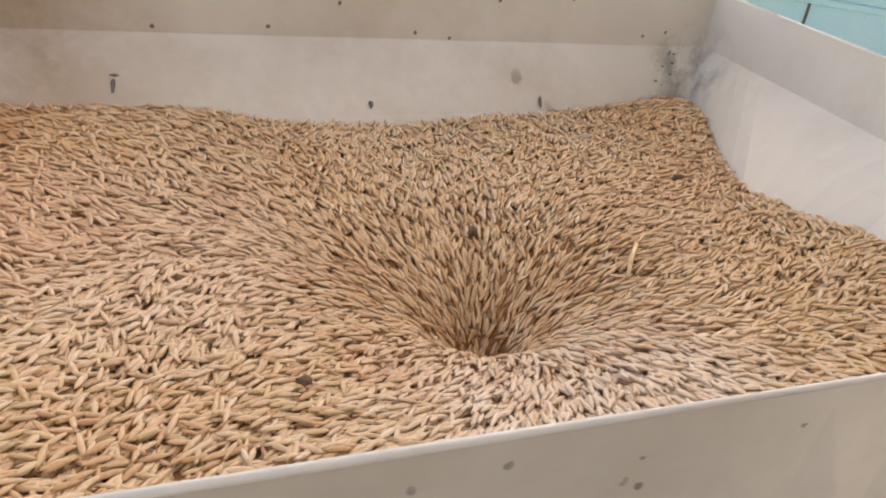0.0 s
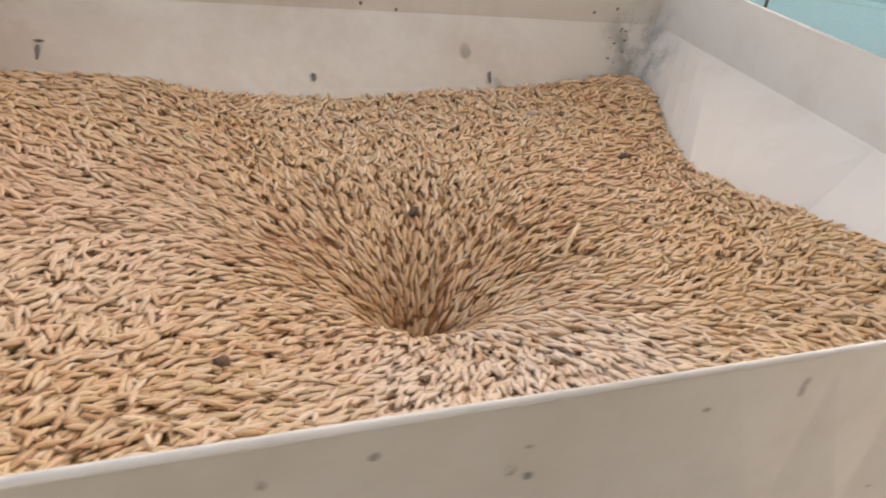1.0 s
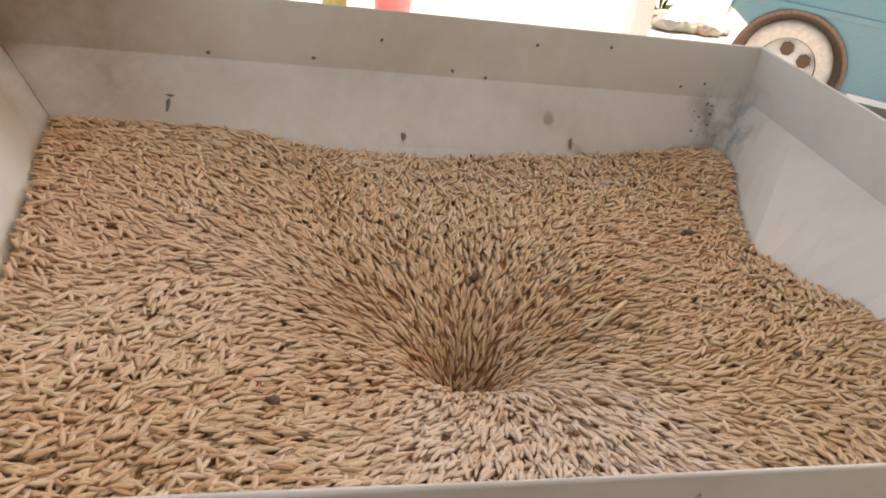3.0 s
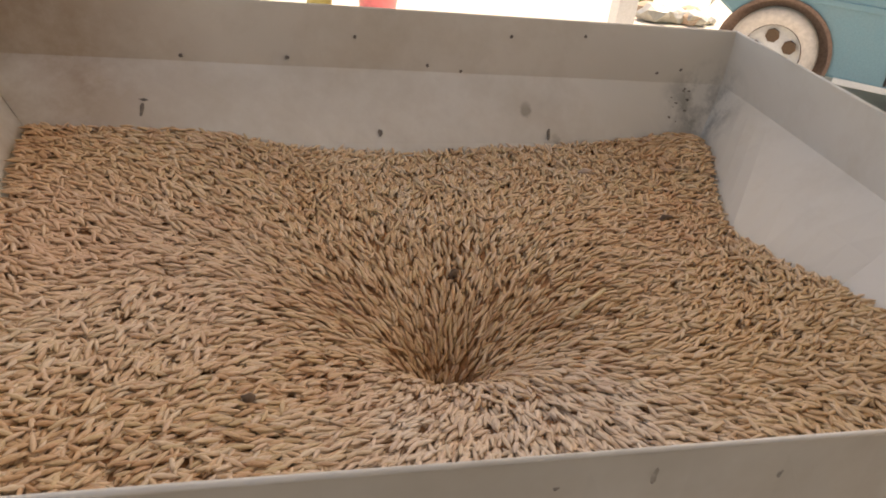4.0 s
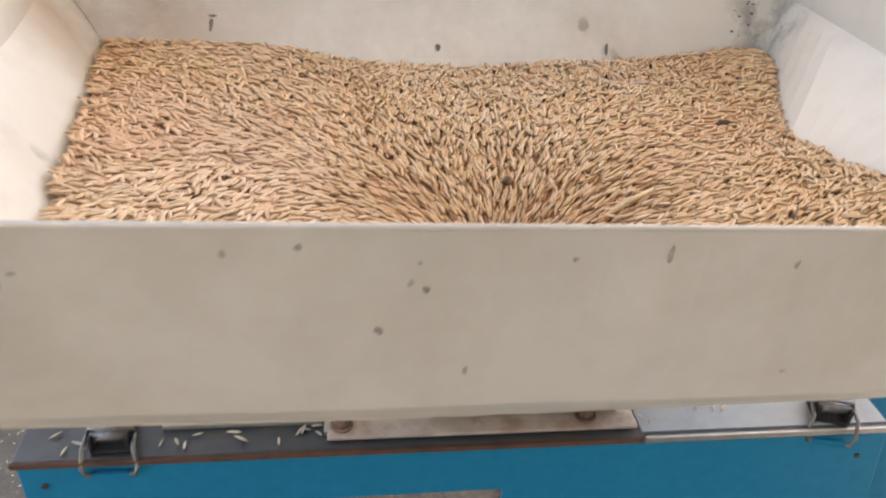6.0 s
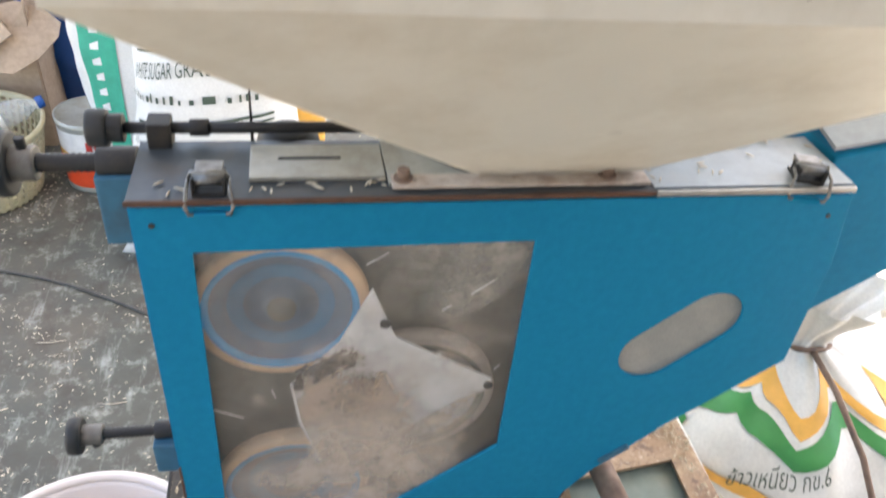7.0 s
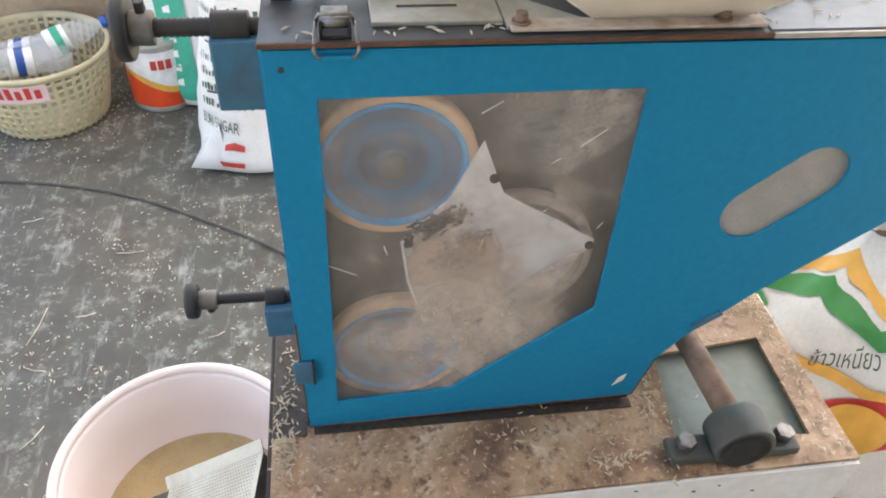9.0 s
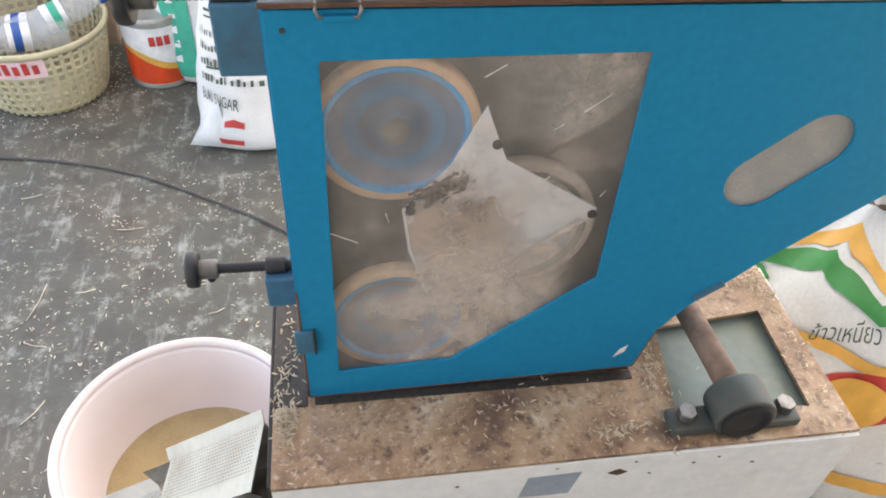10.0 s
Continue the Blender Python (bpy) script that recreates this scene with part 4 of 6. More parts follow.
def guard():
    poly = [(0.133, 0.789), (0.145, 0.757), (0.150, 0.745), (0.223, 0.697), (0.224, 0.689), (0.176, 0.656), (0.160, 0.640), (0.178, 0.600), (0.173, 0.592), (0.143, 0.601), (0.110, 0.603),
            (0.100, 0.610), (0.084, 0.664), (0.079, 0.704), (0.086, 0.712), (0.112, 0.742)]
    g = mp("belt_guard", prism(poly, 0.0072, 0.0090, (), 0.0004), M_GUARD, None, "light grey arrow-shaped guard plate")
    def caked(cx, cz, rx, rz, lean, thick, seed):
        """A ragged, lumpy cake of chaff on the face of the plate."""
        bm = bmesh.new()
        n, grid = 96, {}
        for i in range(n + 1):
            for j in range(n + 1):
                u, w = 2.6 * i / n - 1.3, 2.6 * j / n - 1.3
                k = 1 - math.hypot(u, w) + 0.75 * noise.noise(Vector((u * 2.2, w * 2.2, seed))) + 0.3 * noise.noise(Vector((u * 7, w * 7, seed)))
                if k > 0:
                    x = cx + u * rx * math.cos(lean) - w * rz * math.sin(lean)
                    z = cz + u * rx * math.sin(lean) + w * rz * math.cos(lean)
                    lump = min(1.0, k * 2.5) * (0.7 + 0.7 * noise.noise(Vector((u * 5, w * 5, seed + 3))))
                    grid[i, j] = bm.verts.new((x, 0.0073 - thick * max(0.1, lump), z))
        for i in range(n):
            for j in range(n):
                q = [grid.get(c) for c in ((i, j), (i + 1, j), (i + 1, j + 1), (i, j + 1))]
                if all(q):
                    bm.faces.new(q).smooth = True
        return bm
    face = [(0.133, 0.770), (0.143, 0.742), (0.205, 0.700), (0.214, 0.689), (0.176, 0.658), (0.162, 0.640), (0.176, 0.604), (0.143, 0.603), (0.110, 0.605), (0.101, 0.612), (0.086, 0.665), (0.081, 0.703), (0.114, 0.740)]
    mp("chaff_film", film(face, 0.0070), M_CHAFF_SOFT, g, "brown chaff dusted over the plate")
    mp("chaff_film", film(face, 0.0068), M_CHAFF_LOW, g, "brown chaff dusted over the plate")
    mp("chaff_clump", caked(0.124, 0.690, 0.016, 0.024, -0.6, 0.0030, 5.0), M_FILM, g, "ragged clump of brown chaff")
    mp("dust_film", film([(0.178, 0.664), (0.215, 0.690), (0.212, 0.640), (0.190, 0.596), (0.150, 0.566), (0.104, 0.580), (0.088, 0.640), (0.110, 0.640), (0.150, 0.632)], 0.0057), M_FADED, g, "thin tan dust")
    mp("grease_patch", caked(0.106, 0.722, 0.022, 0.010, 0.45, 0.0034, 4.0), M_GREASE_SHADE, g, "black greasy clump")
    # pale film paints the window's reflection along with the dust in the case
    mp("dust_smear", film([(0.112, 0.834), (0.236, 0.834), (0.240, 0.795), (0.214, 0.770), (0.176, 0.748), (0.130, 0.745)], 0.0106), M_SMEAR, g, "pale smear of dust and painted window reflection")
    for x, z in ((0.142, 0.759), (0.085, 0.704), (0.143, 0.616), (0.220, 0.692)):
        mp("bolt", cyl((x, 0.0072, z), (x, 0.0052, z), 0.0036, seg=12, bev=0.0004), M_IRON, g)
    rng = random.Random(5)
    for i in range(18):
        a, x, z = rng.uniform(0, 3.14), rng.uniform(0.098, 0.165), rng.uniform(0.635, 0.72)
        d = rng.uniform(0.003, 0.008)
        mp("straw_bit", cyl((x - d * math.cos(a), 0.0055, z - d * math.sin(a)), (x + d * math.cos(a), 0.0055, z + d * math.sin(a)), 0.00035, seg=5), M_BRAN_BIT, g)


def rounded(bm):
    """Smooth shading on the faces that run round a plate's rim."""
    for f in bm.faces:
        f.normal_update()
        f.smooth = abs(f.normal.y) < 0.9
    return bm


def stand():
    top = 0.497
    outline = [(-0.032, -0.084), (0.480, -0.080), (0.474, 0.125), (-0.032, 0.125)]
    hole = [(0.322, -0.040), (0.446, -0.052), (0.447, 0.062), (0.334, 0.050)]
    bm = prism(outline, 0.0, 0.004, (hole,), 0.0005)
    bm.transform(Matrix(((1, 0, 0, 0), (0, 0, 1, 0), (0, 1, 0, 0), (0, 0, 0, 1))))
    bm.transform(Matrix.Translation((0, 0, top - 0.005)))
    s = mp("stand_top", bm, M_TABLE, None, "rust-stained steel table plate")
    mp("stand_front", box(-0.032, 0.480, -0.083, -0.079, 0.04, 0.491, 0.0005), M_WHITE, s, "white painted front apron")
    mp("apron_patch", prism([(0.181, 0.473), (0.228, 0.475), (0.221, 0.440), (0.176, 0.440)], -0.0836, -0.0831), M_BLUE_PALE, s, "pale blue-grey patch")
    for x, z, r in ((0.262, 0.468, 0.0062), (0.330, 0.472, 0.0016), (0.292, 0.461, 0.0013), (0.352, 0.478, 0.0012), (0.275, 0.483, 0.0014), (0.120, 0.470, 0.0015), (0.205, 0.484, 0.0012), (0.388, 0.463, 0.0016)):
        ring = [(x + r * (1.35 + 0.3 * math.sin(5 * k)) * math.cos(k * 0.785), z + r * (0.7 + 0.2 * math.cos(3 * k)) * math.sin(k * 0.785)) for k in range(8)]
        mp("rust_chip", prism(ring, -0.0834, -0.0831), M_RUST, s, "rusty chip in the white paint")
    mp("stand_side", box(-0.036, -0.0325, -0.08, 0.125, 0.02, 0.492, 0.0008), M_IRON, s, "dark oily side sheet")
    mp("stand_side", box(0.4765, 0.480, -0.078, 0.125, 0.04, 0.491, 0.0008), M_WHITE, s)
    mp("stand_back", box(-0.032, 0.476, 0.121, 0.125, 0.04, 0.491, 0.0008), M_WHITE, s)
    mp("inner_tray", box(0.315, 0.470, -0.075, 0.118, 0.4835, 0.4860), M_GREEN, s, "grey-green inner sheet")
    for x in (-0.03, 0.446):
        for y in (-0.079, 0.091):
            mp("leg", box(x, x + 0.03, y, y + 0.03, 0.0, 0.48, 0.001), M_WHITE, s)
    # flat black strip for the dark, oily recess beside the cover
    mp("oily_channel", box(-0.0315, -0.0025, -0.008, 0.120, top - 0.0009, top + 0.0008), M_GREASE_SHADE, s, "black oily channel")
    # the cover's shadow on the plate, painted as a dark strip
    mp("oil_line", box(0.004, 0.292, -0.0075, 0.002, top - 0.0009, top + 0.0006), M_GREASE_SHADE, s, "painted dark shadow line under the cover")
    # iron-black bar that paints the shadow gap below the cover
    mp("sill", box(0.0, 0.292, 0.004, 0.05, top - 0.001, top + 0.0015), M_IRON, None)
    # pillow block and shaft
    p = mp("pillow_block", join(box(0.306, 0.424, -0.072, -0.048, top, top + 0.011, 0.003),
                                rounded(prism([(0.367 + 0.0265 * math.cos(a), top + 0.0215 + 0.0265 * math.sin(a)) for a in [math.pi * (-0.22 + 1.44 * k / 44) for k in range(45)]], -0.075, -0.043, (), 0.003))), M_CASTING, None, "dark green-grey cast bearing block")
    mp("bearing_cap", lathe([(0.0225, -0.0762), (0.020, -0.0775), (0.016, -0.0755), (0.010, -0.0762), (0.0005, -0.0762)], 40, "Y", (0.367, 0, top + 0.0215)), M_IRON, p, "dark bearing face")
    for x in (0.321, 0.411):
        mp("bolt", cyl((x, -0.059, top + 0.012), (x, -0.059, top + 0.021), 0.0085, seg=6, bev=0.001), M_LATCH, p)
    mp("shaft", cyl((0.365, -0.05, top + 0.026), (0.352, 0.14, top + 0.026), 0.0115, seg=24), M_SHAFT, None, "rusty brown shaft")
    mp("hinge_tab", box(0.322, 0.350, -0.002, 0.012, 0.6005, 0.607, 0.001, Matrix.Translation((0.335, 0, 0.604)) @ Matrix.Rotation(radians(-40), 4, "Y") @ Matrix.Translation((-0.335, 0, -0.604))), M_BLUE_DULL, None, "small hinge tab")
    mp("support_post", box(0.06, 0.10, 0.075, 0.115, 0.497, 0.72, 0.002), M_IRON)


cover()
case()
latch(0.0415, 0.0)
latch(0.405, radians(-14))
adjuster(0.816, 0.118, 0.083, 1.05, (0.043, 0.060))
adjuster(0.606, 0.058, 0.068, 0.7, (0.027, 0.036), -1)
cross_rod()
PULLEYS = [pulley(0.0757, 0.7605, 0.0582, M_BELT, M_PULLEY, M_PULLEY_FACE), pulley(0.078, 0.569, 0.0605, M_BELT, M_PULLEY, M_PULLEY_FACE),
           pulley(0.168, 0.668, 0.0625, M_BELT_PALE, M_INSIDE, M_GUARD)]
guard()
stand()


# ---- things on the floor round the mill ----
def pillow(name, at, turn, w, d, h, lean=0.0, seed=1, top=0.25, tip=0.0, foot=0.0):
    """A filled sack that stands on the floor; returns the thing and a map from (across, up) on its front to the room."""
    S = empty(name, "", "", at=at)
    S.rotation_euler = (lean, tip, turn)

    def surf(a, v, off=0.0):
        # a: angle, v: 0 bottom to 1 top
        k = 1.0 - 0.10 * (1 - min(1, v / 0.12)) ** 2 - top * max(0.0, (v - 0.72) / 0.28) ** 2.2
        k += 0.05 * math.sin(v * 3.1)
        kx, ky = k + foot * math.exp(-v / 0.24), k + 0.3 * foot * math.exp(-v / 0.24)
        c, s = math.cos(a), math.sin(a)
        e = 0.62
        x = w / 2 * kx * math.copysign(abs(c) ** e, c)
        y = d / 2 * ky * math.copysign(abs(s) ** e, s)
        n = noise.noise(Vector((x * 6 + seed, y * 6, v * 4 * h))) * 0.022 + noise.noise(Vector((x * 20, y * 20 + seed, v * 16 * h))) * 0.006
        return Vector((x + c * (n + off), y + s * (n + off), v * h))
    bm = bmesh.new()
    na, nv = 64, 40
    rows = [[bm.verts.new(surf(2 * math.pi * i / na, j / nv)) for i in range(na)] for j in range(nv + 1)]
    for p, q in zip(rows, rows[1:]):
        for i in range(na):
            f = bm.faces.new((p[i], p[(i + 1) % na], q[(i + 1) % na], q[i]))
            f.smooth = True
    bm.faces.new(rows[0]), bm.faces.new(rows[-1])
    part("sack_body", bm, M_SACK, S)
    return S, surf


def band(S, surf, lo, hi, a0, a1, material, label="", off=0.0035, n=40, name="print"):
    bm = bmesh.new()
    prev = None
    m = 22 if hi(0.5) - lo(0.5) > 0.2 else 10
    for i in range(n + 1):
        a = a0 + (a1 - a0) * i / n
        col = [bm.verts.new(surf(a, lo(i / n) + (hi(i / n) - lo(i / n)) * j / m, off)) for j in range(m + 1)]
        if prev:
            for j in range(m):
                f = bm.faces.new((prev[j], col[j], col[j + 1], prev[j + 1]))
                f.smooth = True
        prev = col
    return part(name, bm, material, S, label)


def lettering(S, surf, text, a0, v0, size_a, size_v, material, slope=0.0, off=0.006, label=""):
    """Printed words wrapped round a sack: width per letter height in angle and height."""
    cu = bpy.data.curves.new("lettering", "FONT")
    cu.body = text
    cu.size = 1.0
    cu.resolution_u = 3
    ob = bpy.data.objects.new("lettering", cu)
    scene.collection.objects.link(ob)
    bpy.context.view_layer.update()
    me = bpy.data.meshes.new_from_object(ob.evaluated_get(bpy.context.evaluated_depsgraph_get()))
    bpy.data.objects.remove(ob)
    for v in me.vertices:
        u = v.co.x
        v.co = surf(a0 + u * size_a, v0 + v.co.y * size_v + u * slope, off)
    me.materials.clear()
    me.materials.append(material)
    t = new("lettering", me)
    t.parent = S
    if label:
        t["label"] = label
    return t


def sugar_sack():
    S, f = pillow("sugar_sack", (-0.075, 1.165, 0.0), radians(4), 0.315, 0.25, 0.52, radians(-4), 3, 0.2, radians(0), 0.50)
    tagged(S, "white woven plastic sugar sack with dark green printing", "sack", "sacks on the floor")
    A = radians(-90)
    k = 1.0
    lettering(S, f, "WHITE SUGAR GRAIN", A - 0.95, 0.775, 0.105, 0.085, M_INK, 0.004, label="dark green words")
    for v, t in ((0.90, 0.012), (0.875, 0.008), (0.60, 0.012), (0.575, 0.008), (0.36, 0.01)):
        band(S, f, lambda s, v=v: v + 0.03 * s, lambda s, v=v, t=t: v + 0.03 * s + t, A - 0.95, A + 0.6, M_INK, name="printed_line")
    lettering(S, f, "BURI SUGAR", A - 1.12, 0.215, 0.135, 0.075, M_INK, -0.004, label="dark green words")
    ear = bmesh.new()
    q = [ear.verts.new(c) for c in ((-0.226, -0.112, 0.010), (-0.14, -0.128, 0.004), (-0.14, -0.05, 0.004), (-0.152, -0.06, 0.115), (-0.150, -0.118, 0.115), (-0.19, -0.118, 0.05))]
    for fc in ((0, 2, 1), (0, 1, 5), (5, 1, 4), (0, 5, 3), (5, 4, 3), (0, 3, 2)):
        ear.faces.new([q[k] for k in fc]).smooth = True
    part("sack_corner", ear, M_SACK, S, "pinched bottom corner")
    rng = random.Random(8)
    for row, v in ((0, 0.70), (1, 0.50), (2, 0.44), (3, 0.375), (4, 0.305)):
        for i in range(18):
            a = A - 1.15 + i * 0.085 + 0.02 * row + rng.uniform(-0.012, 0.012)
            w, tall = rng.uniform(0.018, 0.05), rng.uniform(0.016, 0.036)
            band(S, f, lambda s, v=v: v, lambda s, v=v, h=tall: v + h, a, a + w, M_INK, n=4, name="printed_bar")
    band(S, f, lambda s: 0.118 - 0.01 * abs(s - 0.5), lambda s: 0.140 + 0.014 * (1 - abs(s - 0.5) * 2), A - 0.56, A - 0.30, M_RED, "red badge", n=12)
    band(S, f, lambda s: 0.03, lambda s: 0.055, A - 1.25, A - 0.3, M_RED, "red printed strip")


def teal_sack():
    S, f = pillow("striped_sack", (-0.226, 1.42, 0.0), radians(8), 0.34, 0.22, 0.60, radians(-6), 9, 0.15)
    tagged(S, "white plastic sack with a broad teal stripe", "sack", "sacks on the floor")
    A = radians(-90)
    band(S, f, lambda s: 0.03, lambda s: 0.97, A - 0.90, A - 0.28, M_TEAL, "teal printed stripe")
    for i in range(14):
        v = 0.10 + i * 0.06
        band(S, f, lambda s, v=v: v, lambda s, v=v: v + 0.02 + 0.012 * s, A - 0.67, A - 0.52, M_WHITEP, n=4, off=0.004, name="printed_bar")


def yellow_sack():
    S, f = pillow("yellow_sack", (0.10, 1.36, 0.0), radians(-6), 0.12, 0.12, 0.44, 0.0, 15, 0.2)
    tagged(S, "small yellow and red printed packet behind the sacks", "sack", "sacks on the floor")
    A = radians(-90)
    band(S, f, lambda s: 0.05, lambda s: 0.96, A - 1.3, A + 1.3, M_YELLOW, "yellow print")
    band(S, f, lambda s: 0.70 - 0.1 * abs(s - 0.5), lambda s: 0.80 + 0.06 * math.sin(s * 20), A - 0.9, A + 0.7, M_RED, "red print", 0.004)


def rice_sack():
    """Tied sack of glutinous rice beside the stand."""
    C = (0.70, 0.205)
    S = empty("rice_sack", "white rice sack with green and orange print, tied at the neck", "sack", at=(*C, 0.0))
    prof = [(0.0, 0.165), (0.03, 0.195), (0.12, 0.22), (0.25, 0.226), (0.36, 0.218), (0.44, 0.198), (0.47, 0.170), (0.495, 0.118), (0.512, 0.062), (0.522, 0.030), (0.538, 0.036), (0.60, 0.072)]

    def surf(a, z, off=0.0):
        r = prof[-1][1]
        for (z0, r0), (z1, r1) in zip(prof, prof[1:]):
            if z0 <= z <= z1:
                t = (z - z0) / (z1 - z0)
                r = r0 + (r1 - r0) * (t * t * (3 - 2 * t) * 0.4 + t * 0.6)
                break
        fold = 0.012 * math.sin(a * 11 + 3 * math.sin(z * 9)) * max(0.0, min(1.0, (z - 0.36) / 0.15)) * min(1.0, r / 0.1)
        n = noise.noise(Vector((math.cos(a) * 2, math.sin(a) * 2, z * 7))) * 0.016 + noise.noise(Vector((math.cos(a) * 7, math.sin(a) * 7, z * 22))) * 0.005
        r = r + fold + n * min(1.0, r / 0.1) + off
        pull = 0.034 * max(0.0, min(1.0, (z - 0.36) / 0.16))
        return Vector((r * 1.02 * math.cos(a) - pull, r * 0.92 * math.sin(a), z))
    bm = bmesh.new()
    na, nz = 90, 60
    rows = [[bm.verts.new(surf(2 * math.pi * i / na, 0.60 * j / nz)) for i in range(na)] for j in range(nz + 1)]
    for p, q in zip(rows, rows[1:]):
        for i in range(na):
            f = bm.faces.new((p[i], p[(i + 1) % na], q[(i + 1) % na], q[i]))
            f.smooth = True
    bm.faces.new(rows[0])
    part("sack_body", bm, M_SACK, S)
    A = radians(-116)
    w = lambda s, b, amp, k, ph=0.0: b + amp * math.sin(k * s + ph)
    zig = lambda s: abs(((s * 3.0 - 0.06) % 1.0) - 0.5) * 2
    band(S, surf, lambda s: 0.504 - 0.024 * (1 - zig(s)), lambda s: 0.513 - 0.022 * (1 - zig(s)), A - 1.3, A + 1.2, M_ORANGE, "orange print", 0.003)
    band(S, surf, lambda s: 0.486 - 0.026 * (1 - zig(s)), lambda s: 0.499 - 0.024 * (1 - zig(s)), A - 1.35, A + 1.2, M_GREENP, "green zigzag print", 0.003)
    band(S, surf, lambda s: 0.375 + 0.07 * s, lambda s: 0.475 - 0.02 * s, A - 1.15, A - 0.72, M_GREENP, "green corner print", 0.003, 16)
    band(S, surf, lambda s: w(s, 0.415, 0.007, 7), lambda s: w(s, 0.432, 0.006, 7, 0.5), A - 0.95, A + 1.1, M_ORANGE, "orange print", 0.003)
    band(S, surf, lambda s: w(s, 0.205, 0.015, 6), lambda s: w(s, 0.235, 0.015, 6, 0.4), A - 0.9, A + 1.0, M_ORANGE, "orange print", 0.003)
    band(S, surf, lambda s: 0.14 - 0.02 * s, lambda s: 0.18 + 0.015 * math.sin(9 * s), A - 0.6, A + 0.9, M_GREENP, "green print", 0.003)
    band(S, surf, lambda s: 0.386 - 0.055 * math.sin(math.pi * s) ** 0.5, lambda s: 0.388 + 0.024 * math.sin(math.pi * s), A - 0.75, A - 0.3, M_RED, "red rounded print", 0.003, 20)
    band(S, surf, lambda s: 0.390 - 0.052 * math.sin(math.pi * s) ** 0.6, lambda s: 0.390 + 0.026 * math.sin(math.pi * s), A - 0.26, A + 0.3, M_RED, "red rounded print", 0.003, 20)
    band(S, surf, lambda s: 0.380 - 0.045 * math.sin(math.pi * s) ** 0.6, lambda s: 0.380 + 0.030 * math.sin(math.pi * s) ** 0.6, A - 0.21, A + 0.13, M_YELLOW, "plain orange patch", 0.0075, 20)
    lettering(S, surf, "\u0e02\u0e49\u0e32\u0e27\u0e40\u0e2b\u0e19\u0e35\u0e22\u0e27 \u0e01\u0e02.6", A - 0.34, 0.435, 0.086, 0.020, M_INK, 0.0045, 0.012, "dark green words")
    for i in range(3):
        band(S, surf, lambda s: 0.232, lambda s: 0.252, A + 0.42 + 0.1 * i, A + 0.49 + 0.1 * i, M_RED, n=4, name="printed_bar")
    ring = [Vector((0.036 * math.cos(a) - 0.034, 0.034 * math.sin(a), 0.520 + 0.002 * math.sin(3 * a))) for a in [2 * math.pi * k / 20 for k in range(21)]]
    part("tie_string", tube(ring, 0.0035, 8), M_SHAFT, S, "brown tie string")
    d = Vector((math.cos(A + 0.35), math.sin(A + 0.35), 0))
    part("string_end", tube([d * 0.036 + Vector((-0.034, 0, 0.520)), d * 0.09 + Vector((-0.032, 0, 0.516)), d * 0.160 + Vector((-0.025, 0, 0.490)), d * 0.212 + Vector((-0.012, 0, 0.44)), d * 0.236 + Vector((0.004, 0, 0.36))], 0.0035, 8), M_SHAFT, S, "brown string end")


def paint_can():
    S = empty("paint_can", "used grey paint can with a red and white label", "paint can", at=(-0.392, 1.375, 0.0))
    R, H = 0.078, 0.185
    part("can_body", lathe([(0.001, 0.004), (R - 0.002, 0.004), (R, 0.0), (R + 0.001, 0.006), (R - 0.001, 0.012), (R - 0.001, H - 0.02), (R + 0.001, H - 0.012), (R + 0.0015, H), (R - 0.004, H), (R - 0.006, H - 0.008), (0.001, H - 0.007)], 48), M_GALV, S, "dusty grey tin")

    def wrap(z0, z1, a0, a1, material, label, off=0.0004, n=30, name="label_print"):
        bm = bmesh.new()
        prev = None
        for i in range(n + 1):
            a, s = a0 + (a1 - a0) * i / n, i / n
            c = [bm.verts.new(((R - 0.001 + off) * math.cos(a), (R - 0.001 + off) * math.sin(a), z)) for z in (z0(s), (z0(s) + z1(s)) / 2, z1(s))]
            if prev:
                for j in (0, 1):
                    bm.faces.new((prev[j], c[j], c[j + 1], prev[j + 1]))
            prev = c
        part(name, bm, material, S, label)
    a0, a1 = radians(-175), radians(-15)
    wrap(lambda s: 0.014, lambda s: 0.162, a0, a1, M_WHITEP, "white paper label")
    wrap(lambda s: 0.015, lambda s: 0.105 - 0.035 * s + 0.012 * math.sin(6 * s), a0, a1, M_YELLOW, "orange swoosh", 0.0010)
    wrap(lambda s: 0.016, lambda s: 0.093 - 0.04 * s + 0.012 * math.sin(6 * s + 0.3), a0, a1, M_CANRED, "red swoosh", 0.0016)
    for i in range(3):
        wrap(lambda s: 0.118, lambda s: 0.142, radians(-92 + 13 * i), radians(-82 + 13 * i), M_RED, "", 0.0016, 4, "printed_bar")


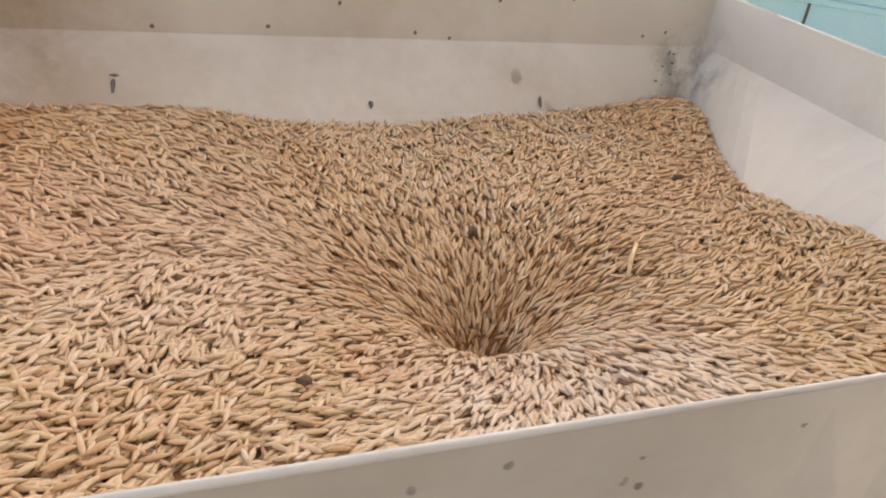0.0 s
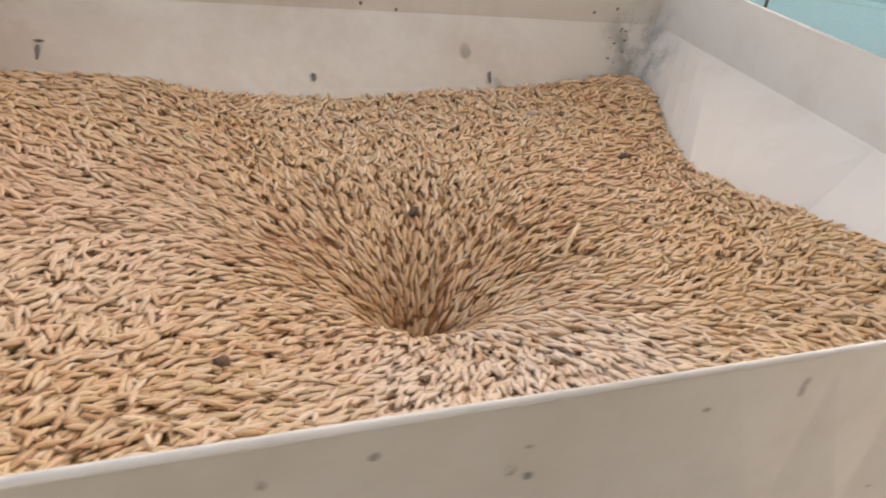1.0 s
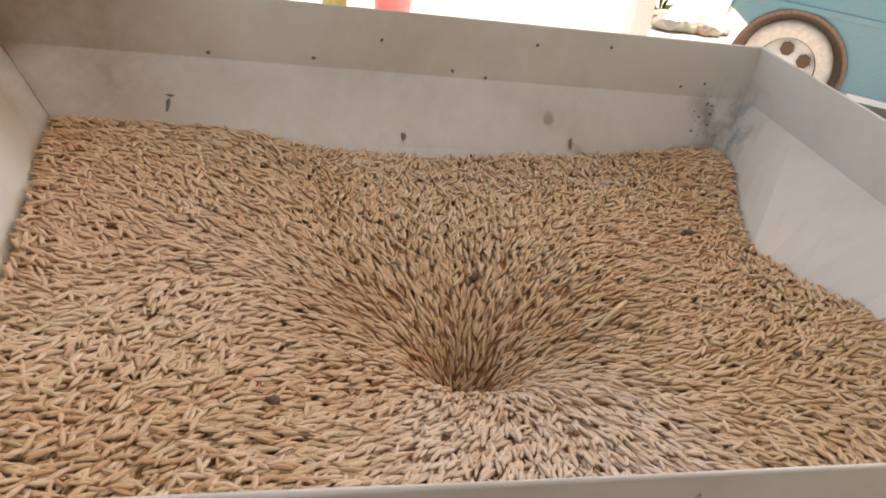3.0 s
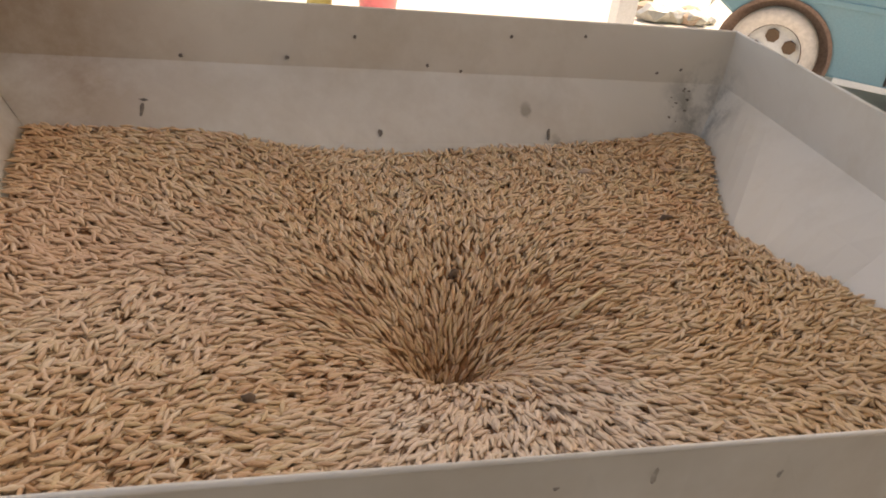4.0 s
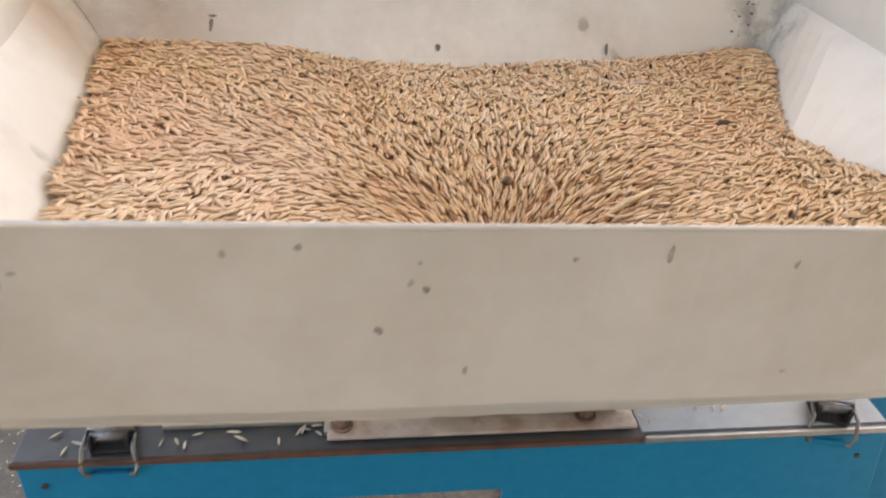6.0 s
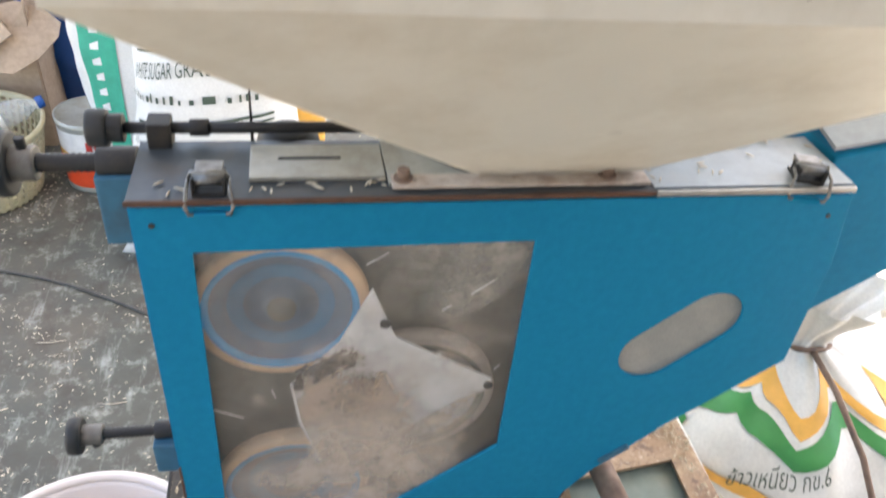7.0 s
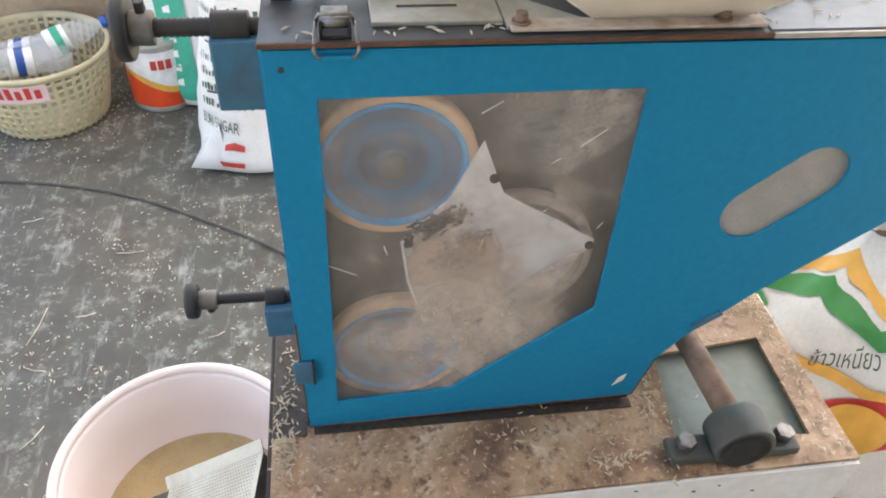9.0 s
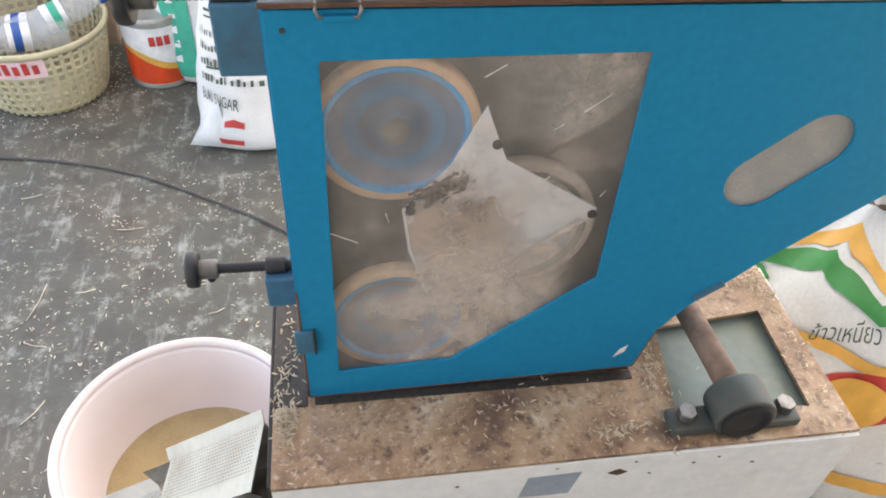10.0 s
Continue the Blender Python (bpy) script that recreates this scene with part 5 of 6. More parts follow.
def basket():
    B = empty("plastic_basket", "cream woven plastic basket holding empty bottles", "basket", at=(-0.655, 1.325, 0.0))
    r0, r1, H = 0.128, 0.165, 0.178
    rad = lambda z: r0 + (r1 - r0) * (z / H) ** 0.8
    n = 46
    part("basket_base", lathe([(0.001, 0.004), (r0, 0.003), (r0 + 0.002, 0.012), (0.001, 0.012)], 40), M_BASKET, B)
    me = None
    for i in range(n):
        a = 2 * math.pi * i / n
        if me is None:
            bm = bmesh.new()
            w = 0.0044
            rows = []
            for z in (0.004, 0.045, 0.09, 0.13, 0.170):
                r = rad(z)
                rows.append([bm.verts.new((r + dx, dy, z)) for dx, dy in ((-0.001, -w), (0.0041, -w), (0.0041, w), (-0.001, w))])
            for p, q in zip(rows, rows[1:]):
                for k in range(4):
                    bm.faces.new((p[k], p[(k + 1) % 4], q[(k + 1) % 4], q[k]))
            ob = part("slat", bm, M_BASKET, B)
            me = ob.data
        else:
            ob = new("slat", me)
            ob.parent = B
        ob.rotation_euler = (0, 0, a)
    for k in range(8):
        z = 0.016 + k * 0.0195
        r = rad(z) + 0.0015
        part("hoop", lathe([(r, z - 0.0038), (r + 0.0022, z - 0.0038), (r + 0.0022, z + 0.0038), (r, z + 0.0038), (r, z - 0.0038)], 60), M_BASKET, B)
    part("basket_rim", lathe([(r1 - 0.003, H - 0.012), (r1 + 0.006, H - 0.012), (r1 + 0.008, H), (r1 + 0.003, H + 0.004), (r1 - 0.003, H), (r1 - 0.003, H - 0.012)], 60), M_BASKET, B, "smooth rolled rim")
    # pink name tag on the side
    bm = bmesh.new()
    prev = None
    for i in range(13):
        a = radians(-118 + 4.2 * i)
        c = [bm.verts.new(((rad(z) + 0.0052) * math.cos(a), (rad(z) + 0.0052) * math.sin(a), z)) for z in (0.118, 0.170)]
        if prev:
            bm.faces.new((prev[0], c[0], c[1], prev[1]))
        prev = c
    t = part("tag", bm, M_PINKTAG, B, "pink paper tag")
    for i in range(6):
        bm = bmesh.new()
        a, z0, z1 = radians(-112 + 7 * i), 0.129, 0.160 - 0.007 * (i % 2)
        q = [bm.verts.new(((rad(z) + 0.0062) * math.cos(b), (rad(z) + 0.0062) * math.sin(b), z)) for b, z in ((a, z0), (a + 0.075, z0), (a + 0.075, z1), (a, z1))]
        bm.faces.new(q)
        part("printed_bar", bm, M_RED, t)


def bottle(at, turn, tilt, cap_mat, band_mat, label):
    B = empty("plastic_bottle", label, "bottle", "bottles in the basket", at=at)
    B.rotation_euler = (0, radians(90) + tilt, turn)
    part("bottle_body", lathe([(0.001, -0.11), (0.028, -0.11), (0.032, -0.104), (0.032, -0.05), (0.030, -0.045), (0.032, -0.04), (0.032, 0.03), (0.026, 0.065), (0.014, 0.088), (0.0125, 0.10)], 28), M_PET, B, "clear crumpled plastic")
    part("bottle_label", lathe([(0.0328, -0.030), (0.0328, 0.018)], 28), M_WHITEP, B, "white label")
    part("label_stripe", lathe([(0.0334, -0.012), (0.0334, 0.006)], 28), band_mat, B, "blue stripe")
    part("cap", lathe([(0.001, 0.117), (0.0135, 0.116), (0.0145, 0.112), (0.0145, 0.100), (0.0125, 0.100)], 24), cap_mat, B, "blue cap")


def pet_build(nt, p):
    p.inputs["Base Color"].default_value = (0.72, 0.76, 0.78, 1)
    p.inputs["Roughness"].default_value = 0.15
    p.inputs["Alpha"].default_value = 0.3
    bump(nt, p, noise_tex(nt, coords(nt), 40.0, 3.0), 0.4, 0.004)


M_PET = mat("clear_plastic", pet_build)


def cardboard_box():
    B = empty("cardboard_box", "torn open brown cardboard box behind the basket", "cardboard box", at=(-0.80, 1.70, 0.0))
    rng = random.Random(21)

    def torn(w, h):
        top = [(-w / 2 + w * i / 14, h + rng.uniform(-0.05, 0.035)) for i in range(15)]
        return [(-w / 2, 0.0)] + top + [(w / 2, 0.0)]
    for name, turn, off, w, h in (("box_side", 0, (0.02, -0.17), 0.50, 0.36), ("box_side", 90, (0.27, 0.0), 0.33, 0.42), ("box_side", 0, (0.02, 0.17), 0.5, 0.46), ("box_side", 90, (-0.23, 0.0), 0.33, 0.40)):
        bm = prism(torn(w, h), -0.0025, 0.0025)
        bm.transform(Matrix.Translation((*off, 0)) @ Matrix.Rotation(radians(turn), 4, "Z"))
        part(name, bm, M_CARD, B)
    for x, z, r, s in ((0.10, 0.34, 34, 0.16), (0.22, 0.30, -20, 0.13), (-0.05, 0.36, 15, 0.15)):
        pts = [(s * rng.uniform(0.7, 1.1) * math.cos(a), s * 0.62 * rng.uniform(0.7, 1.1) * math.sin(a)) for a in [2 * math.pi * k / 11 for k in range(11)]]
        bm = prism(pts, -0.002, 0.002)
        bm.transform(Matrix.Translation((x, -0.19, z)) @ Matrix.Rotation(radians(-38), 4, "X") @ Matrix.Rotation(radians(r), 4, "Y"))
        part("torn_flap", bm, M_CARD, B, "ragged folded flap")


def barrel():
    B = empty("plastic_barrel", "deep blue plastic barrel behind the box", "barrel", at=(-0.42, 1.88, 0.0))
    R = 0.23
    part("barrel_body", lathe([(0.001, 0.0), (R - 0.03, 0.0), (R - 0.01, 0.03), (R, 0.15), (R + 0.008, 0.17), (R + 0.008, 0.19), (R, 0.21), (R + 0.005, 0.42), (R + 0.012, 0.45), (R + 0.004, 0.48), (R - 0.01, 0.72), (R - 0.02, 0.78)], 56), M_BARREL, B)
    part("barrel_lid", lathe([(R - 0.02, 0.775), (R + 0.005, 0.78), (R + 0.005, 0.81), (R - 0.02, 0.82), (0.001, 0.815)], 56), M_BLACK, B, "black lid")


def basin():
    B = empty("plastic_basin", "round pale pink plastic basin half filled with bran", "basin", at=(-0.183, 0.168, 0.0))
    part("basin_body", lathe([(0.001, 0.004), (0.108, 0.004), (0.112, 0.0), (0.118, 0.010), (0.140, 0.12), (0.150, 0.188), (0.151, 0.192), (0.147, 0.192), (0.144, 0.185), (0.134, 0.12), (0.114, 0.016), (0.001, 0.010)], 72), M_BASIN, B)
    part("basin_rim", lathe([(0.1512, 0.1895), (0.157, 0.1935), (0.159, 0.1985), (0.156, 0.202), (0.150, 0.2), (0.1465, 0.1925), (0.1512, 0.1895)], 72), M_BASIN, B, "rolled rim")
    rng = random.Random(3)
    bm = bmesh.new()
    n, m = 48, 16
    c = bm.verts.new((0, 0, 0.112))
    prev = None
    for j in range(1, m + 1):
        r = 0.1285 * j / m
        ring = [bm.verts.new((r * math.cos(2 * math.pi * i / n), r * math.sin(2 * math.pi * i / n), 0.100 + 0.012 * math.cos(1.4 * r / 0.13) + 0.006 * noise.noise(Vector((r * 20 * math.cos(2 * math.pi * i / n), r * 20 * math.sin(2 * math.pi * i / n), 0))))) for i in range(n)]
        for i in range(n):
            f = bm.faces.new((prev[i], ring[i], ring[(i + 1) % n], prev[(i + 1) % n])) if prev else bm.faces.new((c, ring[i], ring[(i + 1) % n]))
            f.smooth = True
        prev = ring
    b = part("rice_bran", bm, M_BRAN)
    b.location = (-0.183, 0.168, -0.03)
    tagged(b, "heap of golden brown rice bran in the basin", "bran", kind="stuff")


def chute():
    """Perforated outlet of the mill and the white trough below it."""
    p0, p1 = Vector((-0.030, -0.030, 0.425)), Vector((-0.165, -0.005, 0.318))
    d = (p1 - p0).normalized()
    side = Vector((0, 0, 1)).cross(d).normalized()
    up = d.cross(side)
    C = empty("outlet_chute", "bare metal outlet chute with a perforated side", "chute", at=tuple(p0))

    def pt(s, u, v):
        return d * s + side * u + up * v
    L = (p1 - p0).length
    bm = bmesh.new()
    prof = [(-0.034, 0.034), (-0.030, 0.012), (-0.018, -0.004), (0.0, -0.008), (0.018, -0.004), (0.030, 0.012), (0.034, 0.034)]
    rows = [[bm.verts.new(pt(L * i / 10, u, v)) for u, v in prof] for i in range(11)]
    for a, b in zip(rows, rows[1:]):
        for k in range(len(prof) - 1):
            bm.faces.new((a[k], a[k + 1], b[k + 1], b[k]))
    bmesh.ops.solidify(bm, geom=bm.faces[:], thickness=0.0012)
    part("chute_body", bm, M_STEEL, C)
    # perforated cover sheet with rows of slots
    quad = sheet(pt(0.0, 0.032, 0.030), pt(L * 0.74, 0.032, 0.030), pt(L * 0.74, -0.034, 0.0345), pt(0.0, -0.034, 0.0345), 0.001, up)
    part("screen", quad, M_GALV, C, "silver perforated screen")
    part("folded_edge", sheet(pt(0.0, -0.0345, 0.0345), pt(L * 0.76, -0.0345, 0.0345), pt(L * 0.77, -0.045, 0.041), pt(0.0, -0.045, 0.041), 0.001, up), M_GALV, C, "plain folded steel edge")
    bm = bmesh.new()
    for i in range(40):
        for j in range(13):
            s, u = 0.006 + i * 0.0036 + (j % 2) * 0.0018, -0.031 + j * 0.0036
            if s > L * 0.71:
                continue
            v = 0.0345 + 0.0022 - (u + 0.034) * 0.068
            q = [bm.verts.new(pt(s + ds, u + du, v)) for ds, du in ((-0.0009, 0.0), (0.0, -0.0007), (0.0009, 0.0), (0.0, 0.0007))]
            bm.faces.new(q)
    tagged(part("slots", bm, M_IRON, C, "rows of small dark slots"), kind="stuff")
    # white trough
    q0, q1 = Vector((-0.135, 0.030, 0.285)), Vector((-0.345, 0.018, 0.190))
    dd = (q1 - q0).normalized()
    sd = Vector((0, 0, 1)).cross(dd).normalized()
    uu = dd.cross(sd)
    T = empty("grain_trough", "white trough carrying husked rice out of the mill", "trough", at=tuple(q0))
    bm = bmesh.new()
    L2 = (q1 - q0).length
    prof = [(-0.032, 0.022), (-0.028, 0.002), (0.0, -0.006), (0.028, 0.002), (0.032, 0.022)]
    rows = [[bm.verts.new(dd * (L2 * i / 8) + sd * u + uu * v) for u, v in prof] for i in range(9)]
    for a, b in zip(rows, rows[1:]):
        for k in range(4):
            bm.faces.new((a[k], a[k + 1], b[k + 1], b[k]))
    bmesh.ops.solidify(bm, geom=bm.faces[:], thickness=0.0018)
    part("trough_body", bm, M_WHITE, T)
    rng = random.Random(6)
    poses = []
    for i in range(700):
        s, u = rng.uniform(0.0, L2), rng.gauss(0, 0.012)
        m = Matrix((dd, sd, uu)).transposed().to_4x4()
        poses.append(Matrix.Translation(q0 + dd * s + sd * u + uu * (0.004 + rng.uniform(0, 0.006) - u * u * 6)) @ m @ Matrix.Rotation(rng.uniform(0, 6.28), 4, "Z"))
    me = kernels_mesh("husked_rice", poses, rng, 0.006, 0.0075)
    me.materials.append(M_PALE_HUSK)
    tagged(new("husked_rice", me), "stream of husked rice in the trough", "rice grain", kind="stuff")


def cable():
    ctrl = [(-1.6, 1.2), (-1.2, 1.08), (-0.90, 1.04), (-0.69, 1.035), (-0.50, 0.995), (-0.36, 0.935), (-0.22, 0.85), (-0.11, 0.775), (0.02, 0.66), (0.14, 0.50), (0.2, 0.4)]
    pts = []
    for i in range(1, len(ctrl) - 2):
        p = [Vector(c) for c in ctrl[i - 1:i + 3]]
        for k in range(8):
            t = k / 8
            q = 0.5 * (2 * p[1] + (p[2] - p[0]) * t + (2 * p[0] - 5 * p[1] + 4 * p[2] - p[3]) * t * t + (3 * p[1] - p[0] - 3 * p[2] + p[3]) * t ** 3)
            pts.append((q.x, q.y, 0.0045))
    tagged(part("power_cable", tube(pts, 0.0029, 8), M_CABLE), "black power cable lying across the floor", "cable")


def litter():
    """Husks and straw strewn on the floor, the stand and the top plate."""
    rng = random.Random(31)
    poses = []
    flat = lambda x, y, z: Matrix.Translation((x, y, z)) @ Matrix.Rotation(rng.uniform(0, 6.28), 4, "Z") @ Matrix.Rotation(rng.gauss(0, 0.12), 4, "Y")
    for i in range(2400):
        x, y = rng.uniform(-1.1, 0.9), rng.uniform(0.05, 2.2)
        if noise.noise(Vector((x * 3, y * 3, 5))) > -0.1 or rng.random() < 0.3:
            poses.append(flat(x, y, 0.0018))
    for i in range(420):
        a, r = rng.uniform(0, 6.28), abs(rng.gauss(0.0, 0.05))
        poses.append(flat(-0.655 + (0.14 + r) * math.cos(a), 1.325 + (0.14 + r) * math.sin(a), 0.002))
    for i in range(2000):
        x, y = rng.uniform(-0.75, 0.05), rng.uniform(0.1, 0.95)
        if noise.noise(Vector((x * 7, y * 7, 2))) > 0.05 or rng.random() < 0.15:
            poses.append(flat(x, y, 0.0018))
    me = kernels_mesh("husks", poses, rng, 0.004, 0.0095)
    me.materials.append(M_PALE_HUSK)
    tagged(new("floor_husks", me), "rice husks strewn over the concrete floor", "husks", kind="stuff")
    poses = []
    top = 0.4985

    def clump(cx, cy, sx, sy, n, z=top, deep=0.0):
        for i in range(n):
            poses.append(flat(rng.gauss(cx, sx), rng.gauss(cy, sy), z + rng.uniform(0, deep)))
    clump(-0.022, 0.0, 0.005, 0.045, 70, top, 0.004)
    clump(-0.020, -0.022, 0.006, 0.012, 90, top, 0.006)
    clump(-0.016, 0.045, 0.006, 0.03, 40, top, 0.004)
    clump(0.262, -0.062, 0.016, 0.007, 60, top, 0.003)
    clump(0.306, -0.035, 0.004, 0.026, 60, top, 0.005)
    clump(0.314, 0.03, 0.005, 0.03, 50, top, 0.004)
    clump(0.17, -0.03, 0.025, 0.01, 22)
    clump(0.19, -0.02, 0.1, 0.02, 40)
    clump(0.462, 0.09, 0.006, 0.02, 90, top, 0.004)
    clump(0.44, 0.105, 0.012, 0.01, 70, top, 0.004)
    clump(0.460, -0.01, 0.006, 0.04, 40)
    clump(0.44, -0.068, 0.02, 0.005, 14)
    me = kernels_mesh("husks", poses, rng, 0.0045, 0.0078)
    me.materials.append(M_STAND_HUSK)
    tagged(new("stand_husks", me), "loose husks and grains on the rusty stand", "husks", kind="stuff")
    poses = []
    for i in range(100):
        s = rng.random()
        poses.append(flat(0.296 + 0.11 * s + rng.gauss(0, 0.004), 0.022 + 0.036 * s ** 0.6 + rng.gauss(0, 0.002), 0.8668 + rng.uniform(0, 0.003)))
    for i in range(26):
        poses.append(flat(rng.uniform(0.30, 0.43), rng.uniform(0.008, 0.055), 0.8668))
    for i in range(22):
        poses.append(flat(rng.uniform(0.01, 0.14), rng.uniform(0.004, 0.015), 0.8658))
    me = kernels_mesh("husks", poses, rng, 0.005, 0.0085)
    me.materials.append(M_PALE_HUSK)
    tagged(new("plate_husks", me), "loose grains lying on the steel top plate", "husks", kind="stuff")
    for i, (x, y, a, L) in enumerate(((-0.386, 0.785, 0.05, 0.05), (-0.44, 0.62, 0.2, 0.035), (-0.30, 0.40, 0.9, 0.06), (-0.27, 0.45, -0.8, 0.05), (-0.52, 0.60, 1.4, 0.09), (-0.47, 0.36, 1.0, 0.05), (-0.25, 0.62, 0.0, 0.05), (-0.6, 0.9, 0.3, 0.04), (-0.5, 0.5, -0.3, 0.04), (-0.2, 0.55, 0.4, 0.03))):
        c, s = math.cos(a), math.sin(a)
        tagged(part("straw", tube([(x - L / 2 * c, y - L / 2 * s, 0.0022), (x + 0.004 * s, y - 0.004 * c, 0.0035), (x + L / 2 * c, y + L / 2 * s, 0.0022)], 0.0008, 6), M_PALE_HUSK), "short dry straw on the concrete floor", "straw", "straws on the floor")
    bm = prism([(0.012 * math.cos(a) * k, 0.009 * math.sin(a) * k) for a, k in [(2 * math.pi * i / 9, 0.7 + 0.4 * ((i * 7) % 5) / 5) for i in range(9)]], 0, 0.002)
    bm.transform(Matrix.Translation((-0.405, 0.335, 0.003)) @ Matrix.Rotation(radians(80), 4, "X"))
    tagged(part("dead_leaf", bm, M_ORANGE), "curled orange-brown dead leaf on the floor", "leaf")


# ---- yard: car, rubble, buckets ----
def car():
    hub = Vector((2.89, 3.55, 0.255))
    ax = Vector((0.8, -0.6, 0)).normalized()
    C = empty("parked_car", "dusty teal-blue car parked in the sunny yard", "car", at=(hub.x, hub.y, -0.04))
    C.rotation_euler = (0, 0, math.atan2(ax.y, ax.x))
    C.scale = (0.84, 0.84, 0.84)
    wz = 0.295
    arch = [(0.36 * math.cos(a), wz + 0.355 * math.sin(a)) for a in [math.pi * (1.06 - 1.12 * k / 18) for k in range(19)]]
    lower = [(-0.46, 0.60)] + arch[4:] + [(0.42, 0.22), (2.1, 0.20)]
    arch2 = [(2.48 + 0.36 * math.cos(a), wz + 0.355 * math.sin(a)) for a in [math.pi * (1.06 - 1.12 * k / 18) for k in range(19)]]
    outline = lower + arch2 + [(3.1, 0.3), (3.15, 0.6), (3.0, 0.86), (2.5, 0.93), (2.0, 1.42), (0.6, 1.45), (0.1, 0.98), (-0.40, 0.86), (-0.47, 0.5)]
    part("car_body", prism(outline, 0.0, 1.5, (), 0.02), M_CAR, C, "teal-blue painted body")
    part("side_moulding", box(-0.4, 3.0, -0.012, 0.0, 0.66, 0.70, 0.004), M_CAR, C)
    part("door_gap", box(0.715, 0.735, -0.006, 0.01, 0.24, 1.30), M_BLACK, C, "dark gap at the door's edge")
    part("door_handle", box(1.25, 1.42, -0.03, 0.0, 0.78, 0.81, 0.008), M_CHROME, C, "bright door handle")
    part("sill_strip", box(0.42, 2.1, -0.01, 0.02, 0.19, 0.23, 0.004), M_WHITE, C, "pale dusty sill")
    for wx in (0.0, 2.48):
        bm = prism([(wx + 0.375 * math.cos(a), wz + 0.37 * math.sin(a)) for a in [math.pi * (1.06 - 1.12 * k / 18) for k in range(19)]] + [(wx + 0.35 * math.cos(a), wz + 0.347 * math.sin(a)) for a in [math.pi * (-0.06 + 1.12 * k / 18) for k in range(19)]], -0.02, 0.02)
        part("wheel_arch", bm, M_SHAFT, C, "dusty brown arch lining")
        part("wheel_well", cyl(Vector((wx, 0.10, wz)), Vector((wx, 0.22, wz)), 0.362, seg=40), M_SHAFT, C, "dusty brown wheel well")
        W = part("wheel", lathe([(0.19, -0.02), (0.225, -0.03), (0.275, -0.02), (0.293, 0.02), (0.293, 0.15), (0.27, 0.18), (0.19, 0.18)], 48, "Y", (wx, 0.03, wz)), M_TIRE, C, "pale dusty tyre")
        part("rim", lathe([(0.183, 0.004), (0.175, 0.03), (0.12, 0.02), (0.06, -0.005), (0.001, -0.01)], 48, "Y", (wx, 0.03, wz)), M_WHITE, W, "pale dusty wheel rim")
        part("rim_gap", lathe([(0.196, 0.0), (0.190, 0.02), (0.183, 0.0)], 48, "Y", (wx, 0.03, wz)), M_SHAFT, W, "dark ring between rim and tyre")
        for k in range(5):
            a = 2 * math.pi * k / 5 + 0.5
            c = Vector((wx + 0.115 * math.cos(a), 0.0, wz + 0.115 * math.sin(a)))
            part("rim_opening", cyl(c + Vector((0, 0.022, 0)), c + Vector((0, 0.050, 0)), 0.046, seg=7), M_CLOD, W, "dark opening in the rim")


def yard_bits():
    rng = random.Random(14)
    for i in range(9):
        x, y = 3.27 + rng.uniform(-0.28, 0.28), 5.42 + rng.uniform(-0.22, 0.22)
        bm = bmesh.new()
        bmesh.ops.create_icosphere(bm, subdivisions=2, radius=1.0)
        s = rng.uniform(0.05, 0.15)
        for v in bm.verts:
            v.co = v.co * (1 + 0.35 * noise.noise(v.co * 1.7 + Vector((i, 0, 0))))
            v.co = Vector((v.co.x * s, v.co.y * s * 0.8, v.co.z * s * 0.55))
        bm.transform(Matrix.Translation((x, y, -0.04 + s * 0.4)))
        tagged(part("stone", bm, M_CARD if i % 3 == 0 else M_GALV), "rough broken stone on the sunny ground", "stone", "stones by the post")
    P = empty("green_plant", "small green plant growing among the stones", "plant", at=(3.16, 5.72, -0.04))
    for i in range(12):
        a, L = rng.uniform(0, 6.28), rng.uniform(0.07, 0.18)
        tip = Vector((0.12 * math.cos(a), 0.12 * math.sin(a), L))
        bm = bmesh.new()
        s = Vector((-math.sin(a), math.cos(a), 0)) * 0.016
        m = tip * 0.5 + Vector((0, 0, 0.04))
        vs = [bm.verts.new(p) for p in (Vector((0, 0, 0)), m + s, tip, m - s)]
        bm.faces.new((vs[0], vs[1], vs[2])), bm.faces.new((vs[0], vs[2], vs[3]))
        bmesh.ops.solidify(bm, geom=bm.faces[:], thickness=0.002)
        part("leaf", bm, M_LEAF, P)
    b = empty("pink_bucket", "pink plastic bucket standing in the sun", "bucket", at=(0.80, 4.62, -0.04))
    part("bucket_body", lathe([(0.001, 0.0), (0.10, 0.0), (0.135, 0.27), (0.145, 0.275), (0.145, 0.285), (0.13, 0.283), (0.095, 0.01), (0.001, 0.01)], 40), M_PINK, b)
    c = empty("olive_tin", "old olive tin on a white board", "tin", at=(0.44, 4.66, -0.04))
    part("tin_body", lathe([(0.001, 0.0), (0.075, 0.0), (0.078, 0.01), (0.078, 0.2), (0.08, 0.21), (0.07, 0.205), (0.001, 0.2)], 32), M_OLIVE, c)


